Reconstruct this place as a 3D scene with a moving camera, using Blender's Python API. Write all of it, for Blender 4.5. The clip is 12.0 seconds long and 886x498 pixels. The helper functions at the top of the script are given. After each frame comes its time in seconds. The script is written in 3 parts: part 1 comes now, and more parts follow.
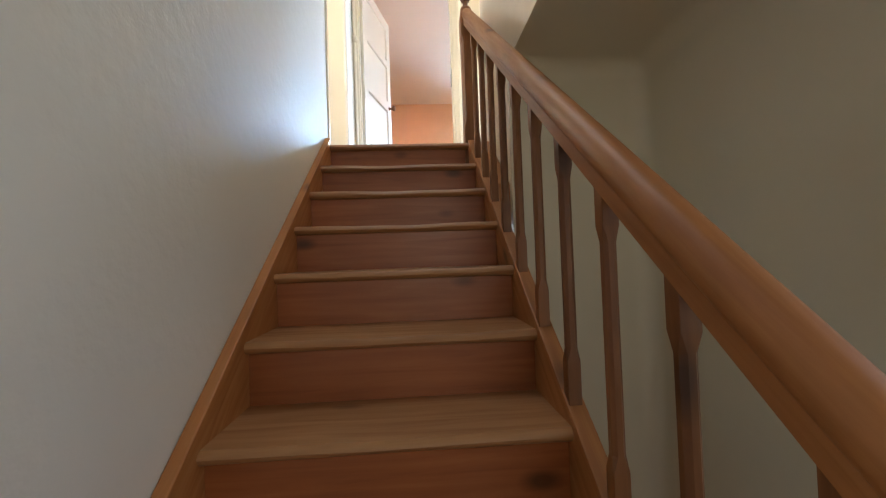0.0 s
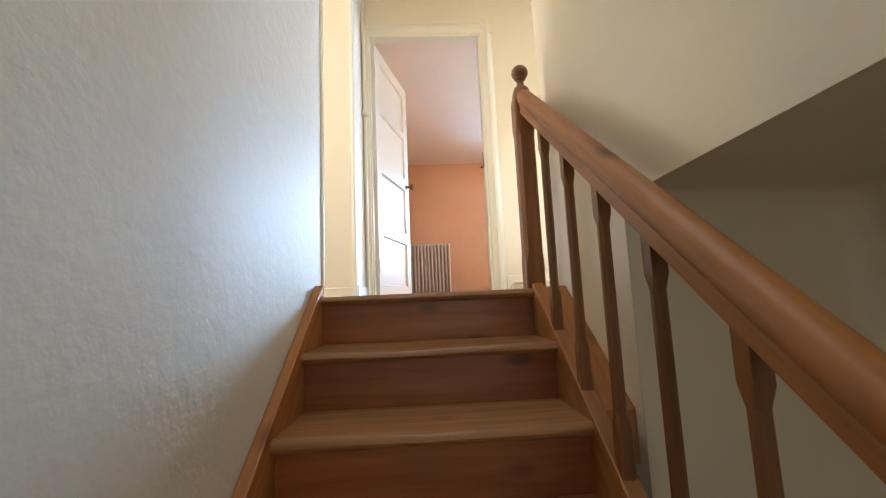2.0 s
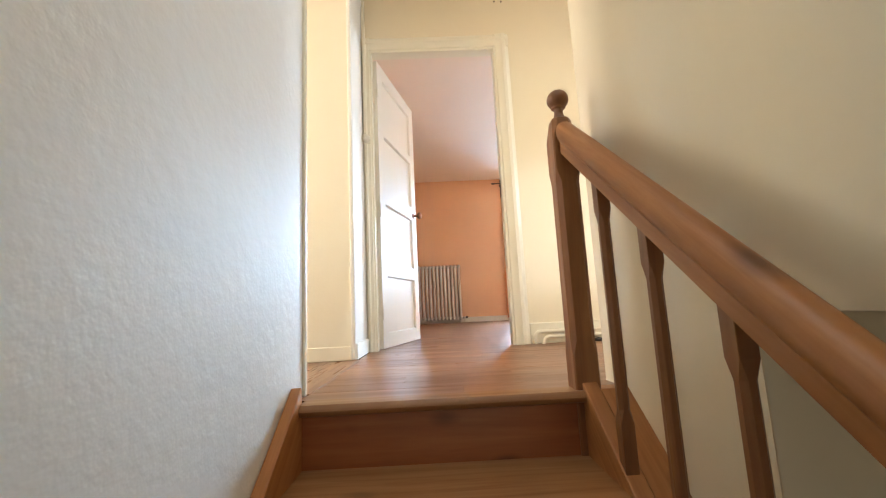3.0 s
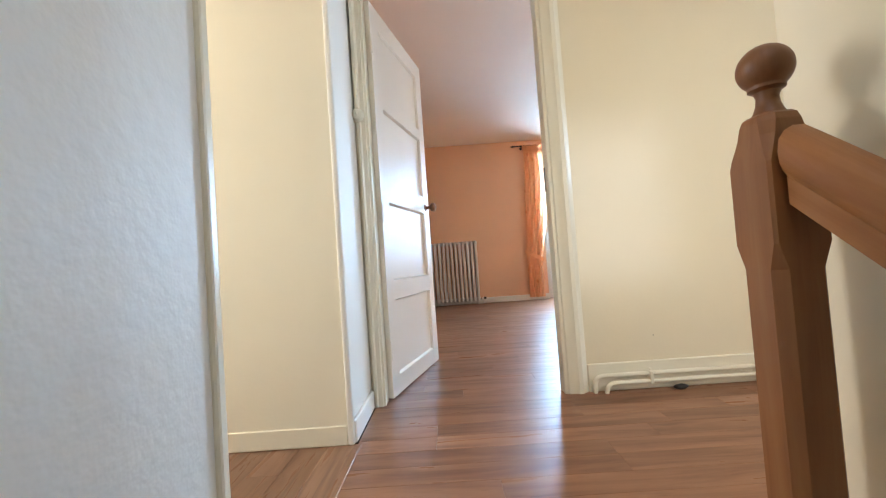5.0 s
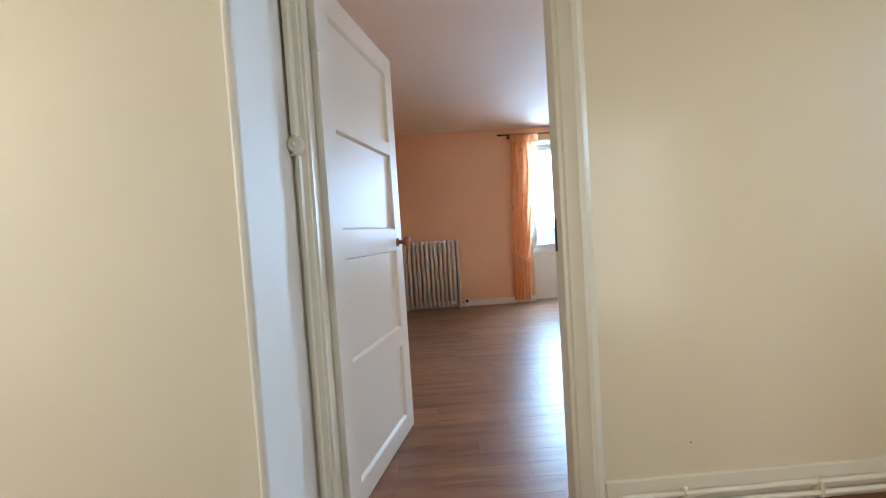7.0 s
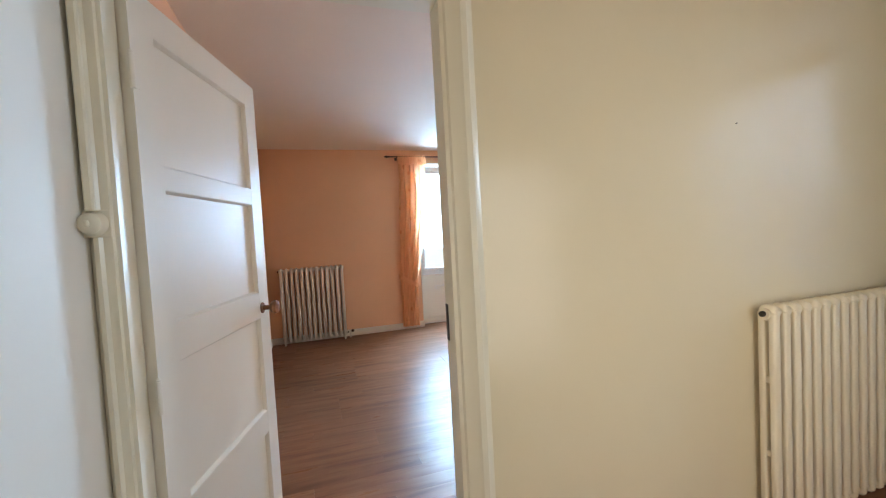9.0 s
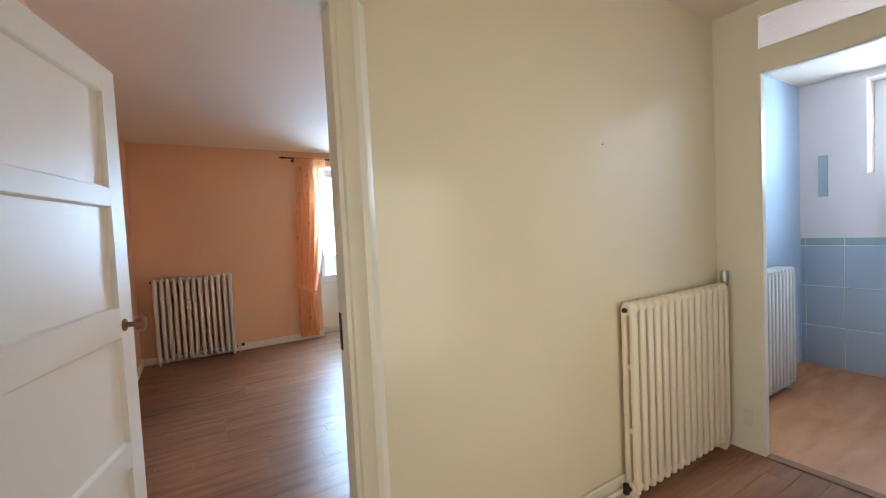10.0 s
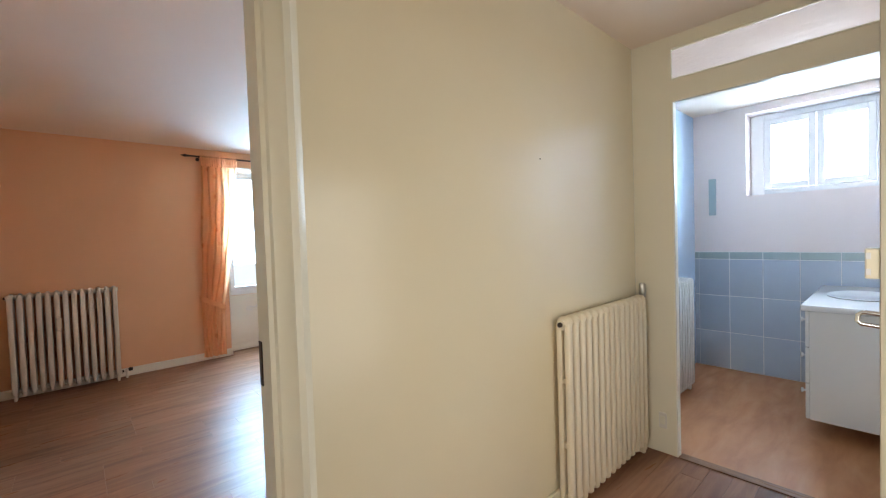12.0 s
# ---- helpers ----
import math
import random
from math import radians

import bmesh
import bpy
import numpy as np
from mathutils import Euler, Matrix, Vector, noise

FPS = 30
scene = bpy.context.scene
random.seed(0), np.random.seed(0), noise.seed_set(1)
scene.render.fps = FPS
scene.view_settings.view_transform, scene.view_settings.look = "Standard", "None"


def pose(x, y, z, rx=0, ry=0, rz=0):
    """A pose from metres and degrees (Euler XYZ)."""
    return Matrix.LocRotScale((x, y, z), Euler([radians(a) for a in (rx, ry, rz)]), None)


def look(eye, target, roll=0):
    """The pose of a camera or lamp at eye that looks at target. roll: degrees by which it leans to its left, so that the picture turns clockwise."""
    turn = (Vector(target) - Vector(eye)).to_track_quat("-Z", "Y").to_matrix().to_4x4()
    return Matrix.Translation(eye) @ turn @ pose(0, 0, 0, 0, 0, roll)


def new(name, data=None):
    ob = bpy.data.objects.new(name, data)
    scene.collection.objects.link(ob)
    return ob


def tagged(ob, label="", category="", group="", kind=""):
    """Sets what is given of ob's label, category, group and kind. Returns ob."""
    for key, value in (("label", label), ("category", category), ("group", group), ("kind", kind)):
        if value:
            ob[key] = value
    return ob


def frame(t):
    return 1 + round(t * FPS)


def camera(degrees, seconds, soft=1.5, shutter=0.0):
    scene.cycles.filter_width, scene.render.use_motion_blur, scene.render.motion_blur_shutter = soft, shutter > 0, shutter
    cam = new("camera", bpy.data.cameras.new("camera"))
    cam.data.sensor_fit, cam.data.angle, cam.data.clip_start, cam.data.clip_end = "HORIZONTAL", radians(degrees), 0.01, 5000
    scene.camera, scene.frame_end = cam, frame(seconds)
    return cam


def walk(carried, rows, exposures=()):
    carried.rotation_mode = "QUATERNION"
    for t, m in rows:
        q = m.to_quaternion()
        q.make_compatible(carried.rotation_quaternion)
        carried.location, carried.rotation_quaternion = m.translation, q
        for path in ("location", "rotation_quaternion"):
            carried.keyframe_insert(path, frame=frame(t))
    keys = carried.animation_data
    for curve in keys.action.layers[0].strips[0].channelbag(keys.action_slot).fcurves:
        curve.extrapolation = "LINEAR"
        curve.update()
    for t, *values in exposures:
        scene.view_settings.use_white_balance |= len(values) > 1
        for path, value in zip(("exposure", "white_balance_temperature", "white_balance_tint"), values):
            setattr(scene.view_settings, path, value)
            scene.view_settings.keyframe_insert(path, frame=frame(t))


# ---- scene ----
cam = camera(94.7, 12.0, soft=1.2)
PATH = [
    (0, (0.497, -2.346, -0.68), (0.636, -0.351, -0.626), -2.0),
    (0.5, (0.499, -2.164, -0.49), (0.674, -0.175, -0.365), -1.7),
    (1, (0.471, -1.956, -0.331), (0.623, 0.03, -0.153), -2.2),
    (1.5, (0.466, -1.739, -0.176), (0.587, 0.245, 0.044), -2.4),
    (2, (0.429, -1.541, -0.028), (0.512, 0.443, 0.218), -2.5),
    (2.5, (0.444, -1.354, 0.12), (0.509, 0.627, 0.39), -2.7),
    (3, (0.425, -1.182, 0.249), (0.471, 0.796, 0.537), -2.8),
    (5, (0.383, -0.514, 0.66), (0.369, 1.485, 0.729), -4.0),
    (5.5, (0.418, -0.371, 0.789), (0.402, 1.629, 0.793), -4.0),
    (6, (0.413, -0.221, 0.868), (0.408, 1.779, 0.824), -4.1),
    (6.5, (0.42, -0.098, 0.966), (0.444, 1.9, 0.892), -3.9),
    (8.5, (0.461, 0.255, 1.321), (0.873, 2.21, 1.235), -3.2),
    (9, (0.495, 0.253, 1.338), (1.102, 2.157, 1.251), -3.1),
    (9.5, (0.507, 0.228, 1.342), (1.328, 2.049, 1.254), -2.9),
    (10, (0.524, 0.235, 1.342), (1.554, 1.947, 1.257), -2.8),
    (10.5, (0.511, 0.244, 1.344), (1.722, 1.833, 1.259), -2.6),
    (11, (0.514, 0.257, 1.342), (1.845, 1.747, 1.265), -2.4),
    (11.5, (0.511, 0.278, 1.335), (1.89, 1.725, 1.271), -2.1),
    (12, (0.54, 0.377, 1.364), (1.882, 1.859, 1.304), -1.9),
]
walk(cam, [(t, look(eye, target, roll)) for t, eye, target, roll in PATH],
     [(0.0, 1.08, 6500, 10), (1.0, 0.93, 6400, 10), (2.0, 0.90, 6750, 11), (3.0, 0.90, 7200, 12), (5.0, 0.45, 6400, 10), (5.5, 0.35, 6250, 10),
      (6.5, 0.0, 6150, 9), (8.5, 0.0, 6500, 10), (10.0, -0.06, 6550, 10), (12.0, -0.03, 6550, 10)])

# ---- light ----
world = bpy.data.worlds.new("sky")
scene.world = world
world.use_nodes = True
wn = world.node_tree.nodes
sky = wn.new("ShaderNodeTexSky")
sky.sky_type = "NISHITA"
sky.sun_disc = False
sky.sun_elevation = radians(38)
sky.sun_rotation = radians(60)
wn["Background"].inputs[1].default_value = 0.1
world.node_tree.links.new(sky.outputs[0], wn["Background"].inputs[0])


def area(name, m, sx, sy, watts, color):
    data = bpy.data.lights.new(name, "AREA")
    data.shape, data.size, data.size_y, data.energy, data.color = "RECTANGLE", sx, sy, watts, color
    ob = new(name, data)
    ob.matrix_world = m
    return ob


def backdrop(name, m):
    glow = bpy.data.materials.new("bright_haze")
    glow.use_nodes = True
    e = glow.node_tree.nodes["Principled BSDF"]
    e.inputs["Base Color"].default_value = (0, 0, 0, 1)
    e.inputs["Emission Color"].default_value = (0.78, 0.90, 1.0, 1)
    e.inputs["Emission Strength"].default_value = 1.25
    me = bpy.data.meshes.new(name)
    me.from_pydata([(-30, 0, -12), (30, 0, -12), (30, 0, 9), (-30, 0, 9)], [], [(0, 1, 2, 3)])
    me.materials.append(glow)
    ob = new(name, me)
    ob.matrix_world = m
    return tagged(ob, "bright hazy distance outside the window", "backdrop", kind="structure")


backdrop("backdrop_north", pose(2.5, 56, 0))
backdrop("backdrop_east", pose(56, 0.9, 0, 0, 0, 90))

SKY_BLUE = (0.41, 0.68, 1.0)
area("daylight_bedroom", pose(2.52, 6.72, 1.75, -62, 0, 0), 1.3, 1.6, 540, SKY_BLUE)
area("daylight_bathroom", pose(5.66, 0.83, 2.02, 0, 76, 0), 0.68, 0.95, 135, (0.56, 0.77, 1.0))
# Added side fill low on the stairs; no source is seen there.
area("fill_downstairs", pose(1.86, -2.45, -0.55, 0, 90, 0), 1.2, 0.9, 0.6, (1.0, 0.94, 0.86))
# Made-up fill from behind the stairs, shining through an unseen rear opening.
area("fill_stair_rear", pose(1.02, -5.3, -0.05, 90, 0, 0), 0.9, 1.8, 7.0, (1.0, 0.90, 0.75))
# Window at the passage end is unseen; added to light the bright passage wall.
area("daylight_hall_unseen", pose(-2.40, 0.56, 1.40, 0, -90, 0), 1.3, 0.6, 33, (0.97, 0.98, 1.0))
# Invented overhead fill to brighten treads, handrail and stairwell wall.
area("fill_stair_top", pose(0.50, -0.85, 2.625, 0, 0, 0), 0.65, 0.85, 5.8, (0.90, 0.96, 1.0))
# Fill for the landing wall; its source is made up and stays unseen.
area("fill_landing", pose(1.76, -0.14, 1.05, 90, 0, 0), 1.1, 1.4, 10.5, (1.0, 0.93, 0.81))


# ---- materials ----
def mat(name, color, rough=0.5, metal=0.0):
    m = bpy.data.materials.new(name)
    m.use_nodes = True
    b = m.node_tree.nodes["Principled BSDF"]
    b.inputs["Base Color"].default_value = (*color, 1)
    b.inputs["Roughness"].default_value = rough
    b.inputs["Metallic"].default_value = metal
    return m


def node(m, kind, **values):
    n = m.node_tree.nodes.new("ShaderNode" + kind)
    for key, value in values.items():
        n.inputs[key.replace("_", " ")].default_value = value
    return n


def link(m, a, b):
    m.node_tree.links.new(a, b)


def coords(m, scale=(1, 1, 1), rot=(0, 0, 0), shift=False):
    """Object coordinates, stretched; shift moves them by the object's own random number."""
    tc = node(m, "TexCoord")
    mp = node(m, "Mapping")
    mp.inputs["Scale"].default_value = scale
    mp.inputs["Rotation"].default_value = rot
    if any(rot):
        turn = node(m, "Mapping")
        turn.inputs["Rotation"].default_value = rot
        mp.inputs["Rotation"].default_value = (0, 0, 0)
        link(m, tc.outputs["Object"], turn.inputs["Vector"])
        link(m, turn.outputs["Vector"], mp.inputs["Vector"])
    else:
        link(m, tc.outputs["Object"], mp.inputs["Vector"])
    if shift:
        info = node(m, "ObjectInfo")
        mul = node(m, "VectorMath")
        mul.operation = "SCALE"
        mul.inputs[0].default_value = (13.7, 7.3, 5.1)
        link(m, info.outputs["Random"], mul.inputs["Scale"])
        link(m, mul.outputs[0], mp.inputs["Location"])
    return mp.outputs["Vector"]


def noise_tex(m, vec, scale, detail=4.0, rough=0.55, dist=0.0):
    n = node(m, "TexNoise", Scale=scale, Detail=detail, Roughness=rough, Distortion=dist)
    link(m, vec, n.inputs["Vector"])
    return n.outputs["Fac"]


def ramp(m, fac, stops):
    r = node(m, "ValToRGB")
    el = r.color_ramp.elements
    while len(el) < len(stops):
        el.new(0.5)
    for e, (p, c) in zip(el, stops):
        e.position, e.color = p, (*c, 1)
    link(m, fac, r.inputs["Fac"])
    return r.outputs["Color"]


def mixc(m, kind, fac, a, b):
    n = m.node_tree.nodes.new("ShaderNodeMix")
    n.data_type, n.blend_type = "RGBA", kind
    for sock, v in ((n.inputs[0], fac), (n.inputs[6], a), (n.inputs[7], b)):
        if isinstance(v, (int, float)):
            sock.default_value = v
        elif isinstance(v, tuple):
            sock.default_value = (*v, 1)
        else:
            link(m, v, sock)
    return n.outputs[2]


def bsdf(m):
    return m.node_tree.nodes["Principled BSDF"]


def bump(m, height, strength=0.2, distance=0.004):
    b = node(m, "Bump", Strength=strength, Distance=distance)
    link(m, height, b.inputs["Height"])
    link(m, b.outputs["Normal"], bsdf(m).inputs["Normal"])


def paint(name, color, rough=0.5, vary=0.06, relief=0.12, relief_scale=90.0, dirt=0.0, uneven=0.0):
    """Wall or joinery paint: faint large clouding, fine roller relief, a few scuffs."""
    m = mat(name, color, rough)
    v = coords(m)
    big = noise_tex(m, v, 1.3, 3.0)
    lo = tuple(c * (1 - vary) for c in color)
    hi = tuple(min(1, c * (1 + vary * 0.6)) for c in color)
    col = ramp(m, big, [(0.12, lo), (0.88, hi)])
    if dirt:
        spots = noise_tex(m, v, 7.0, 8.0, 0.7)
        mask = ramp(m, spots, [(0.62, (0, 0, 0)), (0.78, (dirt, dirt, dirt))])
        col = mixc(m, "MIX", mask, col, tuple(c * 0.45 for c in color))
    link(m, col, bsdf(m).inputs["Base Color"])
    rr = ramp(m, noise_tex(m, v, 4.0), [(0.05, (rough * 0.9,) * 3), (0.95, (min(1, rough * 1.1),) * 3)])
    link(m, rr, bsdf(m).inputs["Roughness"])
    bump(m, noise_tex(m, v, relief_scale, 3.0), relief, 0.003)
    if uneven:
        fine = bsdf(m).inputs["Normal"].links[0].from_node
        wavy = node(m, "Bump", Strength=uneven, Distance=0.02)
        link(m, noise_tex(m, v, 2.6, 2.0), wavy.inputs["Height"])
        link(m, wavy.outputs["Normal"], fine.inputs["Normal"])
    return m


def wood(name, dark, mid, light, along, rough=0.35, knots=True, coat=0.0, lean=0.0, fine=14.0, marks=False):
    """Stained board: streaks along one axis, slow colour drift, dark knots."""
    m = mat(name, mid, rough)
    s = [fine, fine, fine]
    s["xyz".index(along)] = 0.9
    v = coords(m, tuple(s), (lean, 0, 0), shift=True)
    grain = noise_tex(m, v, 2.2, 7.0, 0.6, 0.6)
    col = ramp(m, grain, [(0.28, dark), (0.5, mid), (0.74, light)])
    v2 = coords(m, (1, 1, 1), shift=True)
    drift = noise_tex(m, v2, 2.4, 2.0)
    col = mixc(m, "MULTIPLY", 0.55, col, ramp(m, drift, [(0.3, (0.72, 0.68, 0.66)), (0.7, (1, 1, 1))]))
    info = node(m, "ObjectInfo")
    tone = ramp(m, info.outputs["Random"], [(0.0, (0.66, 0.63, 0.60)), (0.5, (0.92, 0.90, 0.88)), (1.0, (1, 1, 1))])
    col = mixc(m, "MULTIPLY", 0.8, col, tone)
    if marks:
        mv = coords(m, tuple(3.0 if a == along else 13.0 for a in "xyz"), shift=True)
        mask = ramp(m, noise_tex(m, mv, 1.5, 3.0), [(0.64, (0, 0, 0)), (0.76, (0.45, 0.45, 0.45))])
        col = mixc(m, "MIX", mask, col, tuple(c * 0.35 for c in dark))
    if knots:
        ks = [5.0, 5.0, 5.0]
        ks["xyz".index(along)] = 2.6
        kv = coords(m, tuple(ks), (lean, 0, 0), shift=True)
        vor = node(m, "TexVoronoi", Scale=1.0)
        link(m, kv, vor.inputs["Vector"])
        mask = ramp(m, vor.outputs["Distance"], [(0.05, (0.85, 0.85, 0.85)), (0.16, (0, 0, 0))])
        col = mixc(m, "MIX", mask, col, tuple(c * 0.28 for c in dark))
    link(m, col, bsdf(m).inputs["Base Color"])
    link(m, ramp(m, grain, [(0.3, (rough * 1.25,) * 3), (0.7, (rough * 0.85,) * 3)]), bsdf(m).inputs["Roughness"])
    bsdf(m).inputs["Coat Weight"].default_value = coat
    bsdf(m).inputs["Coat Roughness"].default_value = 0.27
    bump(m, grain, 0.15, 0.002)
    return m


M_CREAM = paint("cream_wall_paint", (0.825, 0.73, 0.54), 0.23, 0.05, 0.10, 60.0, 0.0, 0.22)
bsdf(M_CREAM).inputs["Specular IOR Level"].default_value = 0.8
M_PALE = paint("pale_cream_matt_paint", (0.81, 0.755, 0.62), 0.62, 0.05, 0.12, 60.0, 0.0, 0.2)
M_BEIGE = paint("grey_beige_wall_paint", (0.71, 0.655, 0.515), 0.5, 0.06, 0.12, 60.0, 0.0, 0.15)
M_PAPER = paint("white_relief_wallpaper", (0.80, 0.775, 0.72), 0.60, 0.03, 0.80, 24.0, 0.0, 0.15)
bsdf(M_PAPER).inputs["Specular IOR Level"].default_value = 1.0
M_ORANGE = paint("apricot_wall_paint", (0.82, 0.475, 0.28), 0.55, 0.08, 0.15, 70.0, 0.0, 0.2)
M_CEIL = paint("white_ceiling_paint", (0.86, 0.72, 0.60), 0.8, 0.04, 0.2, 50.0)
M_WHITE = paint("white_satin_paint", (0.82, 0.78, 0.69), 0.38, 0.04, 0.10, 30.0, 0.0, 0.12)
M_MATTE = paint("off_white_wall_paint", (0.78, 0.75, 0.68), 0.6, 0.03, 0.1, 60.0)
M_TRIM = paint("cream_gloss_paint", (0.80, 0.74, 0.59), 0.30, 0.03, 0.08, 30.0)
# Cream gloss darkened to put the open door's shade into the paint; worn spots.
M_DOOR = paint("worn_shade_darkened_door_paint", (0.58, 0.53, 0.42), 0.34, 0.06, 0.10, 30.0, 0.25)
M_RAD = paint("cream_radiator_enamel", (0.87, 0.77, 0.59), 0.30, 0.05, 0.10, 40.0, 0.05)
M_RADW = paint("grey_white_radiator_enamel", (0.72, 0.67, 0.60), 0.35, 0.06, 0.10, 40.0, 0.05)
M_PINK = paint("pale_pink_wall_paint", (0.84, 0.74, 0.71), 0.5, 0.03, 0.10, 60.0)
# White gloss wall; the blue sky reflection is put into its base colour.
M_GLOSSWALL = paint("sky_tinted_white_gloss_paint", (0.52, 0.67, 0.86), 0.20, 0.02, 0.05, 30.0)
M_TILE = paint("blue_grey_glazed_tile", (0.47, 0.54, 0.63), 0.18, 0.16, 0.05, 20.0)
M_BORDER = paint("green_grey_mosaic_glaze", (0.42, 0.51, 0.52), 0.2, 0.35, 0.1, 30.0)
M_GROUT = paint("pale_grout", (0.82, 0.82, 0.80), 0.8)
M_LACQ = paint("white_lacquer", (0.74, 0.74, 0.72), 0.2, 0.02, 0.03, 20.0)
M_CERAM = mat("white_ceramic", (0.78, 0.78, 0.78), 0.08)
M_CHROME = mat("chrome", (0.75, 0.75, 0.76), 0.12, 1.0)
M_STEEL = mat("dull_steel", (0.45, 0.43, 0.40), 0.35, 1.0)
M_IRON = mat("dark_iron", (0.05, 0.04, 0.035), 0.45, 0.7)
M_PLASTIC = mat("ivory_plastic", (0.74, 0.69, 0.56), 0.35)
# Near-black for joints and dark parts; on the closet walls it paints shade.
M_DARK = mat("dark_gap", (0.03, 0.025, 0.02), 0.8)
M_UPVC = mat("white_window_plastic", (0.82, 0.82, 0.82), 0.25)
M_STAIR = wood("stained_pine_across", (0.28, 0.082, 0.025), (0.36, 0.113, 0.035), (0.43, 0.153, 0.052), "x", 0.36)
M_TREAD = wood("worn_pine_tread", (0.31, 0.135, 0.05), (0.40, 0.195, 0.078), (0.47, 0.25, 0.112), "x", 0.42)
M_STRING = wood("stained_pine_along", (0.38, 0.142, 0.040), (0.49, 0.20, 0.060), (0.57, 0.262, 0.090), "y", 0.46, lean=-0.65)
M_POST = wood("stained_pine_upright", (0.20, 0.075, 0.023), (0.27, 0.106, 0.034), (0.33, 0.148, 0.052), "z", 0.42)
M_FLOOR = wood("oak_laminate_across", (0.20, 0.089, 0.048), (0.32, 0.152, 0.081), (0.41, 0.212, 0.119), "x", 0.30, False, fine=7.0, marks=True)
M_FLOORY = wood("oak_laminate_along", (0.18, 0.09, 0.05), (0.29, 0.155, 0.09), (0.38, 0.22, 0.135), "y", 0.28, False)
for m in (M_FLOOR, M_FLOORY):
    bsdf(m).inputs["Specular IOR Level"].default_value = 0.24
    [n for n in m.node_tree.nodes if n.type == "BUMP"][0].inputs["Strength"].default_value = 0.05
M_VINYL = wood("terracotta_vinyl", (0.50, 0.215, 0.09), (0.60, 0.275, 0.118), (0.66, 0.33, 0.155), "x", 0.42, False, fine=4.0)
M_KNOB = wood("turned_walnut", (0.20, 0.075, 0.028), (0.31, 0.13, 0.05), (0.40, 0.19, 0.08), "y", 0.5, False)

M_GLASS = mat("window_glass", (1, 1, 1), 0.02)
bsdf(M_GLASS).inputs["Transmission Weight"].default_value = 1.0
bsdf(M_GLASS).inputs["IOR"].default_value = 1.45
M_RIPPLE = mat("rippled_obscure_glass", (0.95, 0.82, 0.76), 0.32)
bsdf(M_RIPPLE).inputs["Transmission Weight"].default_value = 0.75
bump(M_RIPPLE, noise_tex(M_RIPPLE, coords(M_RIPPLE, (1, 1, 3)), 26.0, 2.0), 0.35, 0.01)

M_CURTAIN = mat("sheer_apricot_voile", (0.90, 0.42, 0.16), 0.8)
vv = coords(M_CURTAIN)
vor = node(M_CURTAIN, "TexVoronoi", Scale=5.5)
link(M_CURTAIN, vv, vor.inputs["Vector"])
dots = ramp(M_CURTAIN, vor.outputs["Distance"], [(0.10, (0.9, 0.9, 0.9)), (0.2, (0, 0, 0))])
cloth = mixc(M_CURTAIN, "MIX", dots, (0.93, 0.54, 0.29), (0.82, 0.36, 0.17))
link(M_CURTAIN, cloth, bsdf(M_CURTAIN).inputs["Base Color"])
thin = node(M_CURTAIN, "BsdfTranslucent")
link(M_CURTAIN, cloth, thin.inputs["Color"])
mixs = node(M_CURTAIN, "MixShader", Fac=0.5)
link(M_CURTAIN, bsdf(M_CURTAIN).outputs[0], mixs.inputs[1])
link(M_CURTAIN, thin.outputs[0], mixs.inputs[2])
sheer = node(M_CURTAIN, "MixShader", Fac=0.08)
link(M_CURTAIN, mixs.outputs[0], sheer.inputs[1])
link(M_CURTAIN, node(M_CURTAIN, "BsdfTransparent").outputs[0], sheer.inputs[2])
link(M_CURTAIN, sheer.outputs[0], M_CURTAIN.node_tree.nodes["Material Output"].inputs["Surface"])


# ---- builders ----
def box(bm, x0, x1, y0, y1, z0, z1, bev=0.0, seg=1):
    made = bmesh.ops.create_cube(bm, size=1)["verts"]
    for v in made:
        v.co = Vector((x0 + (v.co.x + 0.5) * (x1 - x0), y0 + (v.co.y + 0.5) * (y1 - y0), z0 + (v.co.z + 0.5) * (z1 - z0)))
    if bev:
        edges = list({e for v in made for e in v.link_edges})
        bmesh.ops.bevel(bm, geom=edges, offset=bev, segments=seg, affect="EDGES", profile=0.5)


def solid(*size, bev=0.0, seg=1):
    bm = bmesh.new()
    box(bm, *size, bev=bev, seg=seg)
    return bm


def tube(bm, points, r, sides=12):
    """A round bar along a line of points."""
    rings = []
    pts = [Vector(p) for p in points]
    for i, p in enumerate(pts):
        d = (pts[min(i + 1, len(pts) - 1)] - pts[max(i - 1, 0)]).normalized()
        a = d.orthogonal().normalized() if i == 0 else (rings[-1][1] - d * rings[-1][1].dot(d)).normalized()
        b = d.cross(a)
        rings.append(([bm.verts.new(p + r * (math.cos(k * math.tau / sides) * a + math.sin(k * math.tau / sides) * b))
                       for k in range(sides)], a))
    for (u, _), (w, _) in zip(rings, rings[1:]):
        for k in range(sides):
            bm.faces.new((u[k], u[(k + 1) % sides], w[(k + 1) % sides], w[k]))
    bm.faces.new(rings[0][0][::-1])
    bm.faces.new(rings[-1][0])


def lathe(bm, profile, sides=24, m=Matrix()):
    """A turned body: (radius, height) pairs about z, moved by m."""
    rings = [[bm.verts.new(m @ Vector((r * math.cos(k * math.tau / sides), r * math.sin(k * math.tau / sides), z)))
              for k in range(sides)] for r, z in profile]
    for u, w in zip(rings, rings[1:]):
        for k in range(sides):
            bm.faces.new((u[k], u[(k + 1) % sides], w[(k + 1) % sides], w[k]))
    bm.faces.new(rings[0][::-1])
    bm.faces.new(rings[-1])


